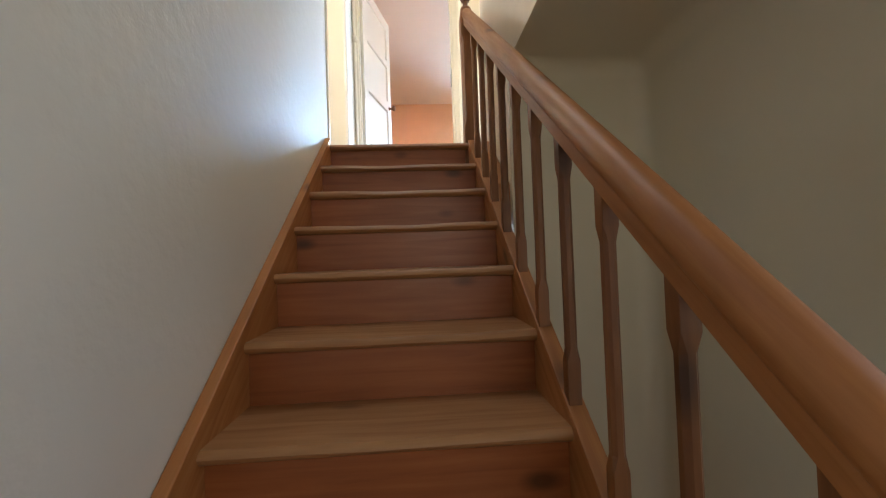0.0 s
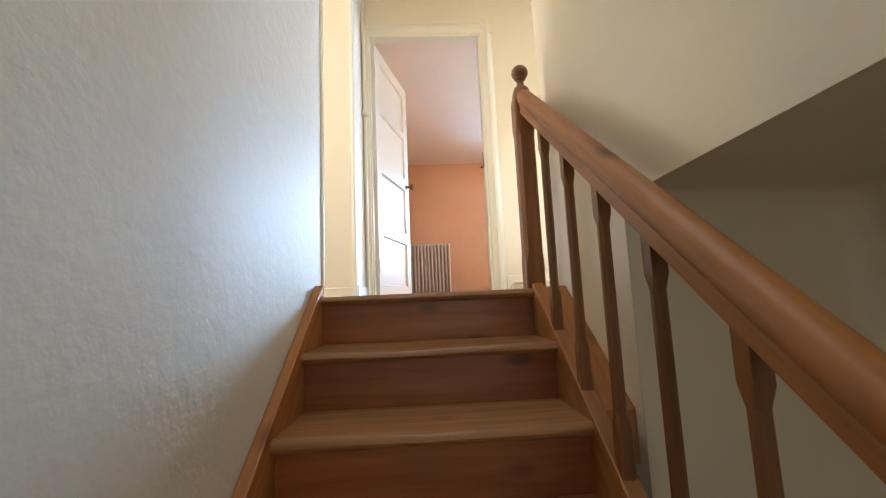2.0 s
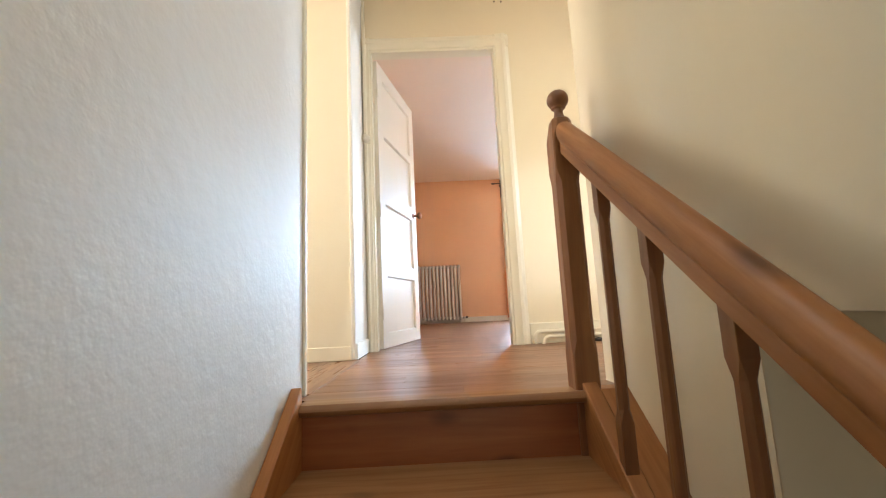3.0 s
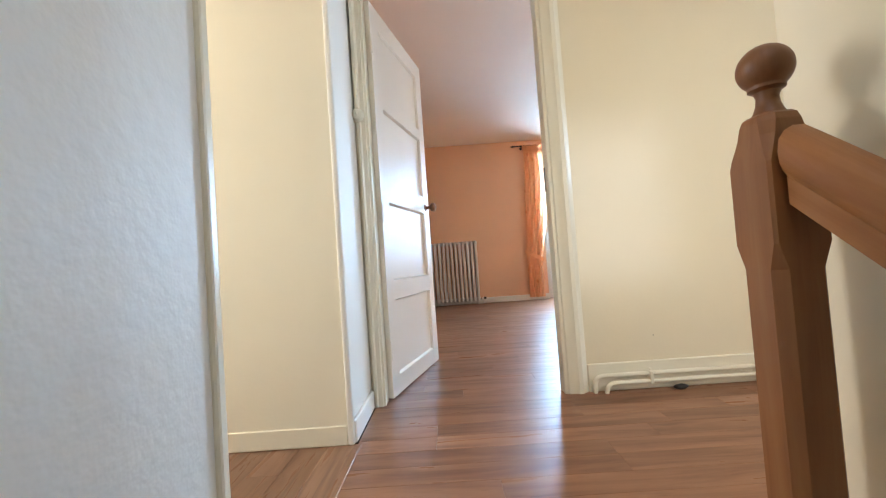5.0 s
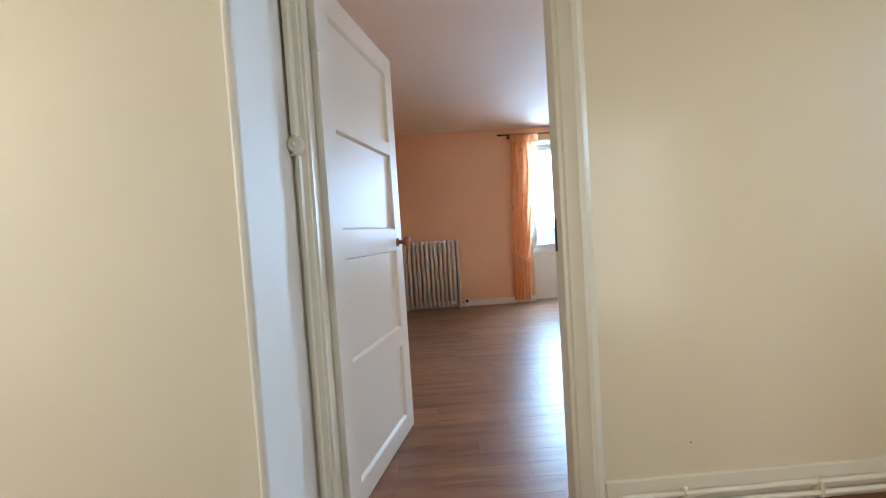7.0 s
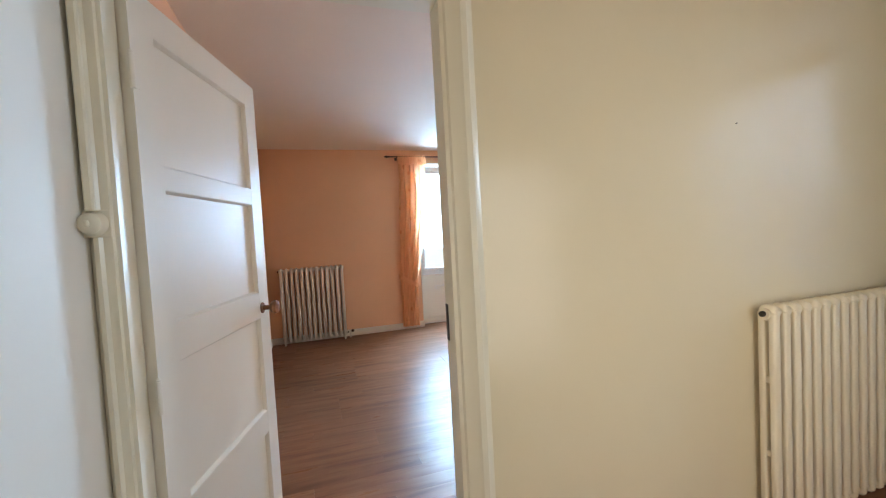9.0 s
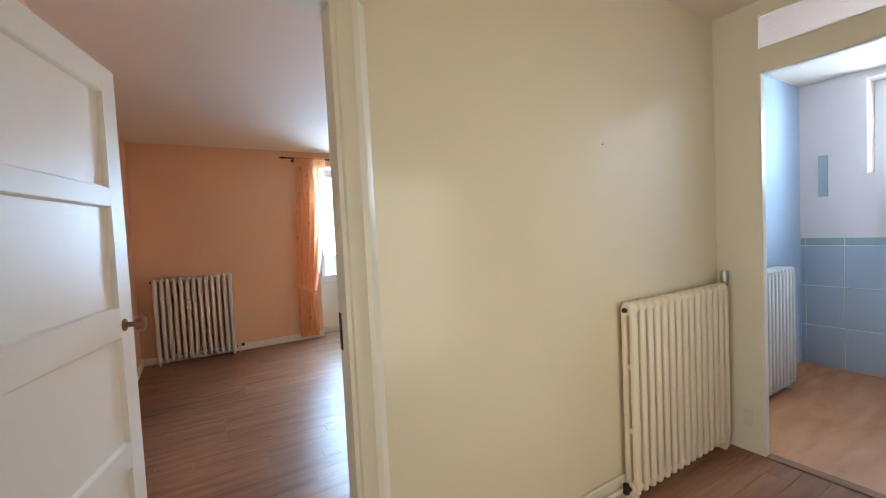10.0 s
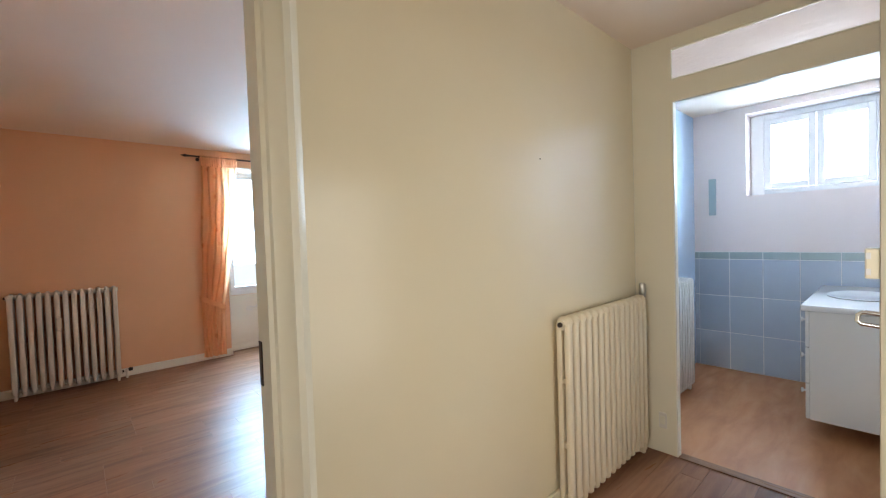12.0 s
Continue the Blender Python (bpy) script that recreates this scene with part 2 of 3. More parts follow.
def extrude_profile(bm, outline, start, end, right, up):
    """A bar with the given cross-section (right, up pairs) from start to end."""
    start, end, right, up = Vector(start), Vector(end), Vector(right), Vector(up)
    a = [bm.verts.new(start + right * p + up * q) for p, q in outline]
    b = [bm.verts.new(end + right * p + up * q) for p, q in outline]
    n = len(outline)
    for k in range(n):
        bm.faces.new((a[k], a[(k + 1) % n], b[(k + 1) % n], b[k]))
    bm.faces.new(a[::-1])
    bm.faces.new(b)


def mesh_of(name, bm, material, smooth=False):
    bmesh.ops.recalc_face_normals(bm, faces=bm.faces)
    me = bpy.data.meshes.new(name)
    bm.to_mesh(me)
    bm.free()
    me.materials.append(material)
    if smooth:
        me.shade_smooth()
        me.set_sharp_from_angle(angle=radians(38))
    return me


def part(name, bm, material, parent, label="", smooth=False):
    ob = new(name, mesh_of(name, bm, material, smooth))
    ob.parent = parent
    return tagged(ob, label)


def thing(name, label, category, group="", place=(0, 0, 0), turn=0.0):
    ob = new(name)
    ob.matrix_world = pose(*place, 0, 0, turn)
    return tagged(ob, label, category, group)


def structure(name, bm, material, label, category):
    ob = new(name, mesh_of(name, bm, material))
    return tagged(ob, label, category, kind="structure")


def wall(name, material, label, *boxes):
    bm = bmesh.new()
    for b in boxes:
        box(bm, *b)
    return structure(name, bm, material, label, "wall")


# ---- large structure ----
H = 2.485                       # ceiling over landing and bedroom
GO, RI = 0.243, 0.1768          # going and rise of a step
STEPS = 14
SOFFIT = 0.221                  # underside of the wall above the stairs
LOW = -STEPS * RI               # floor downstairs

floor = structure("floor", solid(0.0, 3.16, 0.065, 1.51, -0.22, -0.012), M_DARK, "brown oak laminate floor of landing and bedroom", "floor")
part("subfloor", solid(-0.30, 3.13, 1.511, 6.05, -0.22, -0.012), M_DARK, floor)
part("subfloor", solid(3.131, 4.3, 1.84, 6.05, -0.22, -0.012), M_DARK, floor)
part("subfloor", solid(-2.2, -0.001, 0.151, 1.05, -0.22, -0.012), M_DARK, floor)
floor_bath = structure("floor_bathroom", solid(3.16, 5.2, 0.25, 1.75, -0.2, 0.0), M_VINYL, "honey coloured wood-look vinyl bathroom floor", "floor")
floor_low = structure("floor_downstairs", solid(-0.1, 1.70, -5.0, 0.2, LOW - 0.1, LOW), M_VINYL, "plain floor downstairs", "floor")

wall("wall_stair_side", M_PAPER, "white relief-papered wall beside the stairs", (-0.10, 0.0, -5.0, 0.15, LOW, H))
wall("wall_stair_right", M_CREAM, "cream painted stairwell wall behind the balustrade, overhanging the room below",
     (0.955, 1.06, -0.50, 0.155, LOW, H), (0.955, 1.06, -5.0, -0.50, SOFFIT, H))
# The gap at y -2.95 to -1.95 is added, unseen, for the side fill lamp.
wall("wall_below", M_BEIGE, "grey-beige painted wall of the room beside the stairs", (1.60, 1.70, -1.95, -0.40, LOW, SOFFIT + 0.1), (1.60, 1.70, -5.0, -2.95, LOW, SOFFIT + 0.1),
     (1.60, 1.70, -2.95, -1.95, LOW, -1.2), (1.60, 1.70, -2.95, -1.95, 0.1, SOFFIT + 0.1))
wall("wall_below_end", M_BEIGE, "grey-beige painted end wall below the landing", (1.0605, 1.60, -0.50, -0.40, LOW, SOFFIT + 0.1))
structure("ceiling_downstairs", solid(1.0605, 1.5995, -5.0, -0.5005, SOFFIT, SOFFIT + 0.1), M_BEIGE, "grey-beige painted ceiling beside the stairs", "ceiling")
bm = solid(0.9555, 1.597, -1.94, -0.503, LOW, SOFFIT - 0.0006)
bmesh.ops.delete(bm, geom=[f for f in bm.faces if f.normal.x < -0.5 or f.normal.y < -0.5 or f.normal.z < -0.5], context="FACES")
bmesh.ops.bevel(bm, geom=[e for e in bm.edges if len(e.link_faces) == 2], offset=0.08, segments=8, affect="EDGES", profile=0.5)
cove = structure("wall_below_cove", bm, M_BEIGE, "rounded grey-beige plaster corner of the recess beside the stairs", "wall")
cove.data.shade_smooth()
# The opening from x 1.20 to 2.32 is invented for the landing fill.
wall("wall_landing_back", M_CREAM, "cream painted wall of the landing with an unseen opening added for fill light", (1.06, 1.20, 0.08, 0.155, -0.2, H), (2.32, 3.16, 0.08, 0.20, -0.2, H),
     (1.20, 2.32, 0.08, 0.20, -0.2, 0.33), (1.20, 2.32, 0.08, 0.20, 1.77, H))
wall("wall_passage", M_PALE, "cream painted wall beside the bedroom door", (-2.2, -0.022, 1.05, 1.55, 0, H))
wall("wall_bedroom_door", M_CREAM, "cream painted wall with the bedroom doorway",
     (-0.022, 0.036, 1.47, 1.52, 0, H), (0.036, 0.915, 1.47, 1.52, 2.055, H), (0.915, 3.16, 1.47, 1.52, 0, H))
wall("wall_bathroom_door", M_TRIM, "cream painted wood partition with the bathroom doorway and transom",
     (3.161, 3.20, 1.245, 1.47, 0, H), (3.161, 3.20, 0.38, 1.245, 2.104, 2.228), (3.161, 3.20, 0.38, 1.245, 2.413, H),
     (3.161, 3.20, 0.08, 0.38, 0, H))
# Passage end and its window opening are assumed, out of view.
wall("wall_hall_end", M_CREAM, "cream painted unseen end of the passage with an assumed window opening", (-2.3, -2.2, 0.05, 0.25, 0, H), (-2.3, -2.2, 0.95, 1.1, 0, H),
     (-2.3, -2.2, 0.25, 0.95, 0, 0.8), (-2.3, -2.2, 0.25, 0.95, 2.1, H))
wall("wall_passage_back", M_CREAM, "cream painted wall of the passage", (-2.2, -0.10, 0.05, 0.15, 0, H))
# Opening in this unseen wall is added to let the rear fill through.
wall("wall_rear", M_PAPER, "pale unseen wall behind the stairs with an opening added for fill light",
     (-0.1, 1.70, -5.1, -5.0, LOW, -1.0), (-0.1, 1.70, -5.1, -5.0, 0.9, H), (-0.1, 0.55, -5.1, -5.0, -1.0, 0.9), (1.50, 1.70, -5.1, -5.0, -1.0, 0.9))
wall("wall_bedroom_far", M_ORANGE, "apricot painted bedroom wall with the window",
     (-0.3, 1.93, 5.84, 6.14, 0, H), (3.11, 4.3, 5.84, 6.14, 0, H), (1.93, 3.11, 5.84, 6.14, 2.31, H), (1.93, 3.11, 6.04, 6.14, 0, 0.70))
wall("wall_bedroom_left", M_ORANGE, "apricot painted bedroom side wall with a closet opening",
     (-0.22, -0.08, 4.62, 5.84, 0, H), (-0.22, -0.08, 1.55, 3.75, 0, H), (-0.22, -0.08, 3.75, 4.62, 2.05, H))
# Closet interior: the unlit shade is put into the wall colour.
wall("wall_closet", M_DARK, "closet inside coloured near-black for its shade", (-0.9, -0.8, 3.75, 4.62, 0, 2.1), (-0.8, -0.22, 3.65, 3.75, 0, 2.1),
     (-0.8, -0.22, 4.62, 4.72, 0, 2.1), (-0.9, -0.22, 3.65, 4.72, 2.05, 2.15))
wall("wall_bedroom_right", M_ORANGE, "apricot painted bedroom side wall", (4.2, 4.3, 1.81, 5.84, 0, H))
wall("wall_bedroom_near", M_ORANGE, "apricot painted bedroom wall beside the bathroom", (-0.08, 0.036, 1.521, 1.53, 0, H),
     (0.915, 3.13, 1.521, 1.53, 0, H), (3.13, 3.159, 1.521, 1.84, 0, H), (3.159, 4.2, 1.81, 1.84, 0, H), (0.036, 0.915, 1.521, 1.53, 2.055, H))
bath_far = wall("wall_bathroom_far", M_PINK, "pale pink bathroom wall with blue-grey tiles and a high window",
     (5.18, 5.50, 1.29, 1.75, 0, H), (5.18, 5.50, 0.25, 0.36, 0, H), (5.18, 5.50, 0.36, 1.29, 0, 1.65), (5.18, 5.50, 0.36, 1.29, 2.40, H))
bath_left = wall("wall_bathroom_left", M_GLOSSWALL, "glossy white bathroom wall behind the radiator, tinted blue for reflected sky", (3.20, 5.5, 1.72, 1.80, 0, H), (3.16, 3.20, 1.47, 1.80, 0, H))
wall("wall_bathroom_right", M_PINK, "pale pink bathroom wall behind the washstand", (3.20, 5.5, 0.12, 0.25, 0, H))

def ceiling(name, label, *boxes):
    bm = bmesh.new()
    for b in boxes:
        box(bm, *b)
    return structure(name, bm, M_CEIL, label, "ceiling")

# Hole over the stairs is added out of view for the overhead fill lamp.
ceiling("ceiling", "white painted landing and bedroom ceiling", (-2.3, 3.2, -0.4, 1.5, H, H + 0.1), (-2.3, 3.2, -5.1, -1.3, H, H + 0.1),
        (-2.3, 0.15, -1.3, -0.4, H, H + 0.1), (0.85, 3.2, -1.3, -0.4, H, H + 0.1), (-0.9, 4.3, 1.5, 6.14, H, H + 0.1))
ceiling("ceiling_bathroom", "white painted bathroom ceiling", (3.2, 5.5, 0.12, 1.5, H - 0.02, H + 0.1), (3.201, 5.5, 1.5, 1.72, H - 0.02, H - 0.002))

# bedroom niche under the window
niche = structure("trim_window_niche", solid(1.932, 3.108, 6.022, 6.038, 0.0, 0.70), M_WHITE, "white painted panel below the bedroom window", "panel")
part("niche_side", solid(1.933, 1.945, 5.836, 6.03, 0.0, 2.30), M_WHITE, niche)
part("niche_side", solid(3.095, 3.107, 5.836, 6.03, 0.0, 2.30), M_WHITE, niche)
part("niche_head", solid(1.945, 3.095, 5.838, 6.03, 2.296, 2.306), M_WHITE, niche)

# baseboards
def board(name, material, label, *size):
    return structure(name, solid(*size, bev=0.004), material, label, "baseboard")

board("baseboard", M_TRIM, "cream painted baseboard on the landing", 1.016, 3.16, 1.452, 1.469, 0.0, 0.130)
board("baseboard", M_PALE, "cream painted baseboard in the passage", -2.2, -0.035, 1.042, 1.0495, 0.0, 0.075)
board("baseboard", M_MATTE, "off-white painted baseboard beside the door", -0.0175, -0.003, 1.062, 1.43, 0.0, 0.085)
board("baseboard", M_WHITE, "white painted bedroom baseboard", -0.08, 1.93, 5.822, 5.839, 0.0, 0.085)
board("baseboard", M_WHITE, "white painted bedroom baseboard", 3.11, 4.2, 5.822, 5.839, 0.0, 0.085)
board("baseboard", M_WHITE, "white painted baseboard in the window niche", 1.946, 3.094, 6.004, 6.021, 0.0, 0.085)
board("baseboard", M_WHITE, "white painted bedroom baseboard", -0.079, -0.062, 4.74, 5.82, 0.0, 0.085)
structure("trim_wall_end", solid(-0.105, 0.010, 0.131, 0.157, 0.0, H - 0.001, bev=0.006, seg=2), M_TRIM, "painted wood trim on the end of the stair wall", "trim")
structure("trim_corner_bead", solid(-0.034, -0.010, 1.038, 1.062, 0.0, H - 0.001, bev=0.008, seg=3), M_MATTE, "white rounded bead on the passage corner", "trim")
structure("wall_passage_return", solid(-0.0215, -0.018, 1.05, 1.4695, 0.0, H - 0.001), M_MATTE, "white painted return beside the door frame", "wall")

# closet casing in the bedroom
casing = structure("trim_closet_casing", solid(-0.079, -0.05, 4.62, 4.72, 0, 2.14, bev=0.005), M_WHITE, "white painted closet door casing", "trim")
part("casing_side", solid(-0.079, -0.05, 3.65, 3.75, 0, 2.14, bev=0.005), M_WHITE, casing)
part("casing_head", solid(-0.079, -0.052, 3.75, 4.62, 2.05, 2.14, bev=0.005), M_WHITE, casing)


# ---- doorway of the bedroom ----
def door_casing():
    root = structure("door_frame_1", solid(0.034, 0.048, 1.45, 1.532, 0, 2.052), M_TRIM, "cream painted moulded door frame of the bedroom", "door frame")
    part("jamb", solid(0.902, 0.917, 1.45, 1.532, 0, 2.052), M_TRIM, root)
    part("head", solid(0.048, 0.902, 1.45, 1.532, 2.038, 2.054), M_TRIM, root)
    section = [(0, 0), (0.105, 0), (0.105, 0.014), (0.088, 0.022), (0.078, 0.034), (0.058, 0.036), (0.046, 0.028), (0.012, 0.028), (0.006, 0.020), (0, 0.012)]
    bm = bmesh.new()
    extrude_profile(bm, section, (0.909, 1.470, 0), (0.909, 1.470, 2.15), (1, 0, 0), (0, -1, 0))
    part("casing_side", bm, M_TRIM, root, smooth=True)
    bm = bmesh.new()
    extrude_profile(bm, [(p * 0.55, q) for p, q in section], (0.041, 1.470, 0), (0.041, 1.470, 2.15), (-1, 0, 0), (0, -1, 0))
    part("casing_side", bm, M_TRIM, root, smooth=True)
    bm = bmesh.new()
    extrude_profile(bm, section, (-0.017, 1.471, 2.047), (1.014, 1.471, 2.047), (0, 0, 1), (0, -1, 0))
    part("casing_head", bm, M_TRIM, root, smooth=True)


door_casing()


def panel_door(name, label, width, height, panels, place, turn, thick=0.040):
    """A framed door about its hinge: the leaf runs along +x, front face to -y."""
    root = tagged(new(name), label, "door", kind="structure")
    root.matrix_world = pose(*place, 0, 0, turn)
    stile = 0.10
    bm = bmesh.new()
    box(bm, 0, stile, -thick / 2, thick / 2, 0.008, height)
    part("stile", bm, M_WHITE, root)
    part("stile", solid(width - stile, width, -thick / 2, thick / 2, 0.008, height), M_WHITE, root)
    edges = [0.008] + [z for lo, hi in panels for z in (lo, hi)] + [height]
    for lo, hi in zip(edges[0::2], edges[1::2]):
        part("rail", solid(stile - 0.0005, width - stile + 0.0005, -thick / 2 + 0.0004, thick / 2 - 0.0004, lo, hi), M_WHITE, root)
    for lo, hi in panels:
        bm = bmesh.new()
        box(bm, stile - 0.004, width - stile + 0.004, -0.004, 0.004, lo - 0.004, hi + 0.004)
        part("panel", bm, M_WHITE, root)
        bm = bmesh.new()
        lip = [(0, 0), (0.009, 0), (0.007, 0.005), (0.002, 0.0135), (0, 0.0135)]
        for side in (-1, 1):
            y = side * 0.004
            extrude_profile(bm, lip, (stile, y, lo), (stile, y, hi), (1, 0, 0), (0, side, 0))
            extrude_profile(bm, lip, (width - stile, y, lo), (width - stile, y, hi), (-1, 0, 0), (0, side, 0))
            extrude_profile(bm, lip, (stile, y, lo), (width - stile, y, lo), (0, 0, 1), (0, side, 0))
            extrude_profile(bm, lip, (stile, y, hi), (width - stile, y, hi), (0, 0, -1), (0, side, 0))
        part("moulding", bm, M_WHITE, root)
    return root


leaf = panel_door("door_1", "white painted panelled bedroom door standing open", 0.80, 2.03,
                  [(0.10, 0.49), (0.585, 1.0), (1.11, 1.50), (1.565, 1.93)], (0.056, 1.535, 0), 75.0)
for side in (-1, 1):
    bm = bmesh.new()
    spin = pose(0.728, side * 0.020, 1.040, 90 * side, 0, 0)
    lathe(bm, [(0.024, 0), (0.024, -0.003), (0.011, -0.006), (0.010, -0.032), (0.023, -0.042), (0.030, -0.054), (0.027, -0.066), (0.016, -0.071), (0.006, -0.072)], 24, spin)
    part("door_knob", bm, M_KNOB, leaf, "turned dark wooden door knob", True)


for z in (0.24, 0.93, 1.80):
    bm = bmesh.new()
    tube(bm, [(-0.006, -0.024, z - 0.045), (-0.006, -0.024, z + 0.045)], 0.007, 10)
    lathe(bm, [(0.004, 0.0), (0.006, 0.004), (0.002, 0.010)], 10, pose(-0.006, -0.024, z + 0.045))
    box(bm, -0.004, 0.03, -0.0215, -0.0202, z - 0.04, z + 0.04)
    part("hinge", bm, M_WHITE, leaf, "painted-over hinge", True)


# ---- stairs ----
def staircase():
    root = thing("staircase", "straight stained pine staircase with closed risers", "stairs")
    for k in range(STEPS):
        z, y = -k * RI, -k * GO
        bm = bmesh.new()
        x0, x1, cuts = 0.028, 0.838, 14
        nose = [(-0.008, 0.0), (-0.017, -0.008), (-0.020, -0.016), (-0.017, -0.025), (-0.008, -0.032)]
        back = GO + 0.028 if k else 0.06
        rings = []
        for i in range(cuts + 1):
            x = x0 + (x1 - x0) * i / cuts
            worn = 0.005 * noise.noise(Vector((x * 5.0, k * 3.7, 0.0))) - 0.004 * math.sin(math.pi * i / cuts) if k else 0.0
            outline = [(back, 0.0)] + [(p - worn * 0.6, q + (worn if q > -0.02 else 0.0)) for p, q in nose] + [(back, -0.032)]
            rings.append([bm.verts.new((x, y + 0.018 + p, z + q)) for p, q in outline])
        n = len(rings[0])
        for u, w in zip(rings, rings[1:]):
            for i in range(n):
                bm.faces.new((u[i], u[(i + 1) % n], w[(i + 1) % n], w[i]))
        bm.faces.new(rings[0][::-1])
        bm.faces.new(rings[-1])
        part("tread", bm, M_TREAD, root, smooth=True)
        part("riser", solid(x0, x1, y + 0.030, y + 0.048, z - RI - 0.004, z - 0.0325), M_STAIR, root)
    for x0, x1, top in ((0.002, 0.034, 0.045), (0.832, 0.876, 0.024)):
        bm = bmesh.new()
        yb = -STEPS * GO
        ys = [(0.03, 0.03 * RI / GO + top - 0.02), (0.03, -0.25), (yb + 0.30, LOW), (yb - 0.02, LOW), (yb - 0.02, yb * RI / GO + top)]
        extrude_profile(bm, ys, (x0, 0, 0), (x1, 0, 0), (0, 1, 0), (0, 0, 1))
        bmesh.ops.bevel(bm, geom=bm.edges[:], offset=0.004, segments=2, affect="EDGES", profile=0.5)
        part("stringer", bm, M_STRING, root)


staircase()
string = structure("trim_outer_string", solid(0.8765, 0.905, -3.38, -0.462, -0.30, -0.075), M_KNOB, "dark brown board below the outer stringer", "trim")
for v in string.data.vertices:
    v.co.z += v.co.y * RI / GO
structure("trim_landing_edge", solid(0.877, 0.954, 0.0, 0.078, -0.20, 0.0, bev=0.003), M_STRING, "stained pine edge board of the landing", "trim")

SL = RI / GO
skirt = structure("trim_stair_skirting", solid(0.8765, 0.954, -0.46, 0.0, -0.13, 0.005), M_STRING, "stained pine board between stringer and stairwell wall", "trim")
for v in skirt.data.vertices:
    v.co.z += v.co.y * SL


def balustrade():
    root = thing("balustrade", "stained pine handrail on chamfered balusters with a ball-topped newel", "banister")
    cx, cy = 0.850, 0.058
    # newel post
    bm = bmesh.new()

    def square(z, h, c):
        pts = [(-h, -h + c), (-h + c, -h), (h - c, -h), (h, -h + c), (h, h - c), (h - c, h), (-h + c, h), (-h, h - c)]
        return [bm.verts.new((cx + a, cy + b, z)) for a, b in pts]

    rows = [square(z, h, c) for z, h, c in ((-0.30, 0.0365, 0.004), (0.10, 0.0365, 0.004), (0.14, 0.0365, 0.014), (0.62, 0.0365, 0.014), (0.655, 0.038, 0.004),
                                            (0.765, 0.038, 0.004), (0.778, 0.037, 0.007), (0.803, 0.033, 0.012), (0.822, 0.031, 0.014), (0.831, 0.028, 0.013), (0.835, 0.023, 0.011))]
    for u, w in zip(rows, rows[1:]):
        for k in range(8):
            bm.faces.new((u[k], u[(k + 1) % 8], w[(k + 1) % 8], w[k]))
    bm.faces.new(rows[0][::-1])
    bm.faces.new(rows[-1])
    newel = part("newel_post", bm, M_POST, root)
    bm = bmesh.new()
    prof = [(0.022, -0.015), (0.018, -0.008), (0.0145, 0.002), (0.0135, 0.012), (0.016, 0.019), (0.0225, 0.023), (0.0225, 0.027)]
    prof += [(0.0345 * math.cos(a), 0.053 + 0.033 * math.sin(a)) for a in [radians(-48 + i * 137 / 12) for i in range(13)]]
    lathe(bm, prof, 28, pose(cx, cy, 0.849))
    part("ball_finial", bm, M_POST, newel, smooth=True)
    # handrail: rounded top over a narrower moulded base
    x, RS, RZ = 0.852, 0.772, 0.775
    sec = [(-0.022, -0.066), (0.022, -0.066), (0.022, -0.036), (0.027, -0.030), (0.030, -0.022), (0.031, -0.010), (0.028, 0.003), (0.020, 0.012), (0.008, 0.017),
           (-0.008, 0.017), (-0.020, 0.012), (-0.028, 0.003), (-0.031, -0.010), (-0.030, -0.022), (-0.027, -0.030), (-0.022, -0.036)]
    y0, y1 = 0.015, -3.35
    bm = bmesh.new()
    extrude_profile(bm, [(p, q / math.cos(math.atan(SL))) for p, q in sec], (x, y0, RZ + y0 * RS), (x, y1, RZ + y1 * RS), (1, 0, 0), (0, 0, 1))
    part("handrail", bm, M_STRING, root, smooth=True)
    # balusters with square ends and a chamfered shaft
    for k in range(16):
        y = -0.190 - 0.204 * k
        lo, hi = y * SL + 0.020, RZ - 0.066 / math.cos(math.atan(RS)) + y * RS
        bm = bmesh.new()
        rows = []
        h = 0.0155
        for z, r, c in ((lo - 0.03, h, 0.001), (lo + 0.085, h, 0.001), (lo + 0.115, h * 0.86, 0.008), (hi - 0.10, h * 0.86, 0.008), (hi - 0.07, h, 0.001), (hi + 0.03, h, 0.001)):
            pts = [(-r, -r + c), (-r + c, -r), (r - c, -r), (r, -r + c), (r, r - c), (r - c, r), (-r + c, r), (-r, r - c)]
            rows.append([bm.verts.new((x + a, y + b, z)) for a, b in pts])
        for u, w in zip(rows, rows[1:]):
            for i in range(8):
                bm.faces.new((u[i], u[(i + 1) % 8], w[(i + 1) % 8], w[i]))
        bm.faces.new(rows[0][::-1])
        bm.faces.new(rows[-1])
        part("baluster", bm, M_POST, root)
    part("bottom_post", solid(x - 0.045, x + 0.045, -3.42, -3.33, LOW, 0.84 - 3.37 * RS, bev=0.006), M_POST, root)


balustrade()


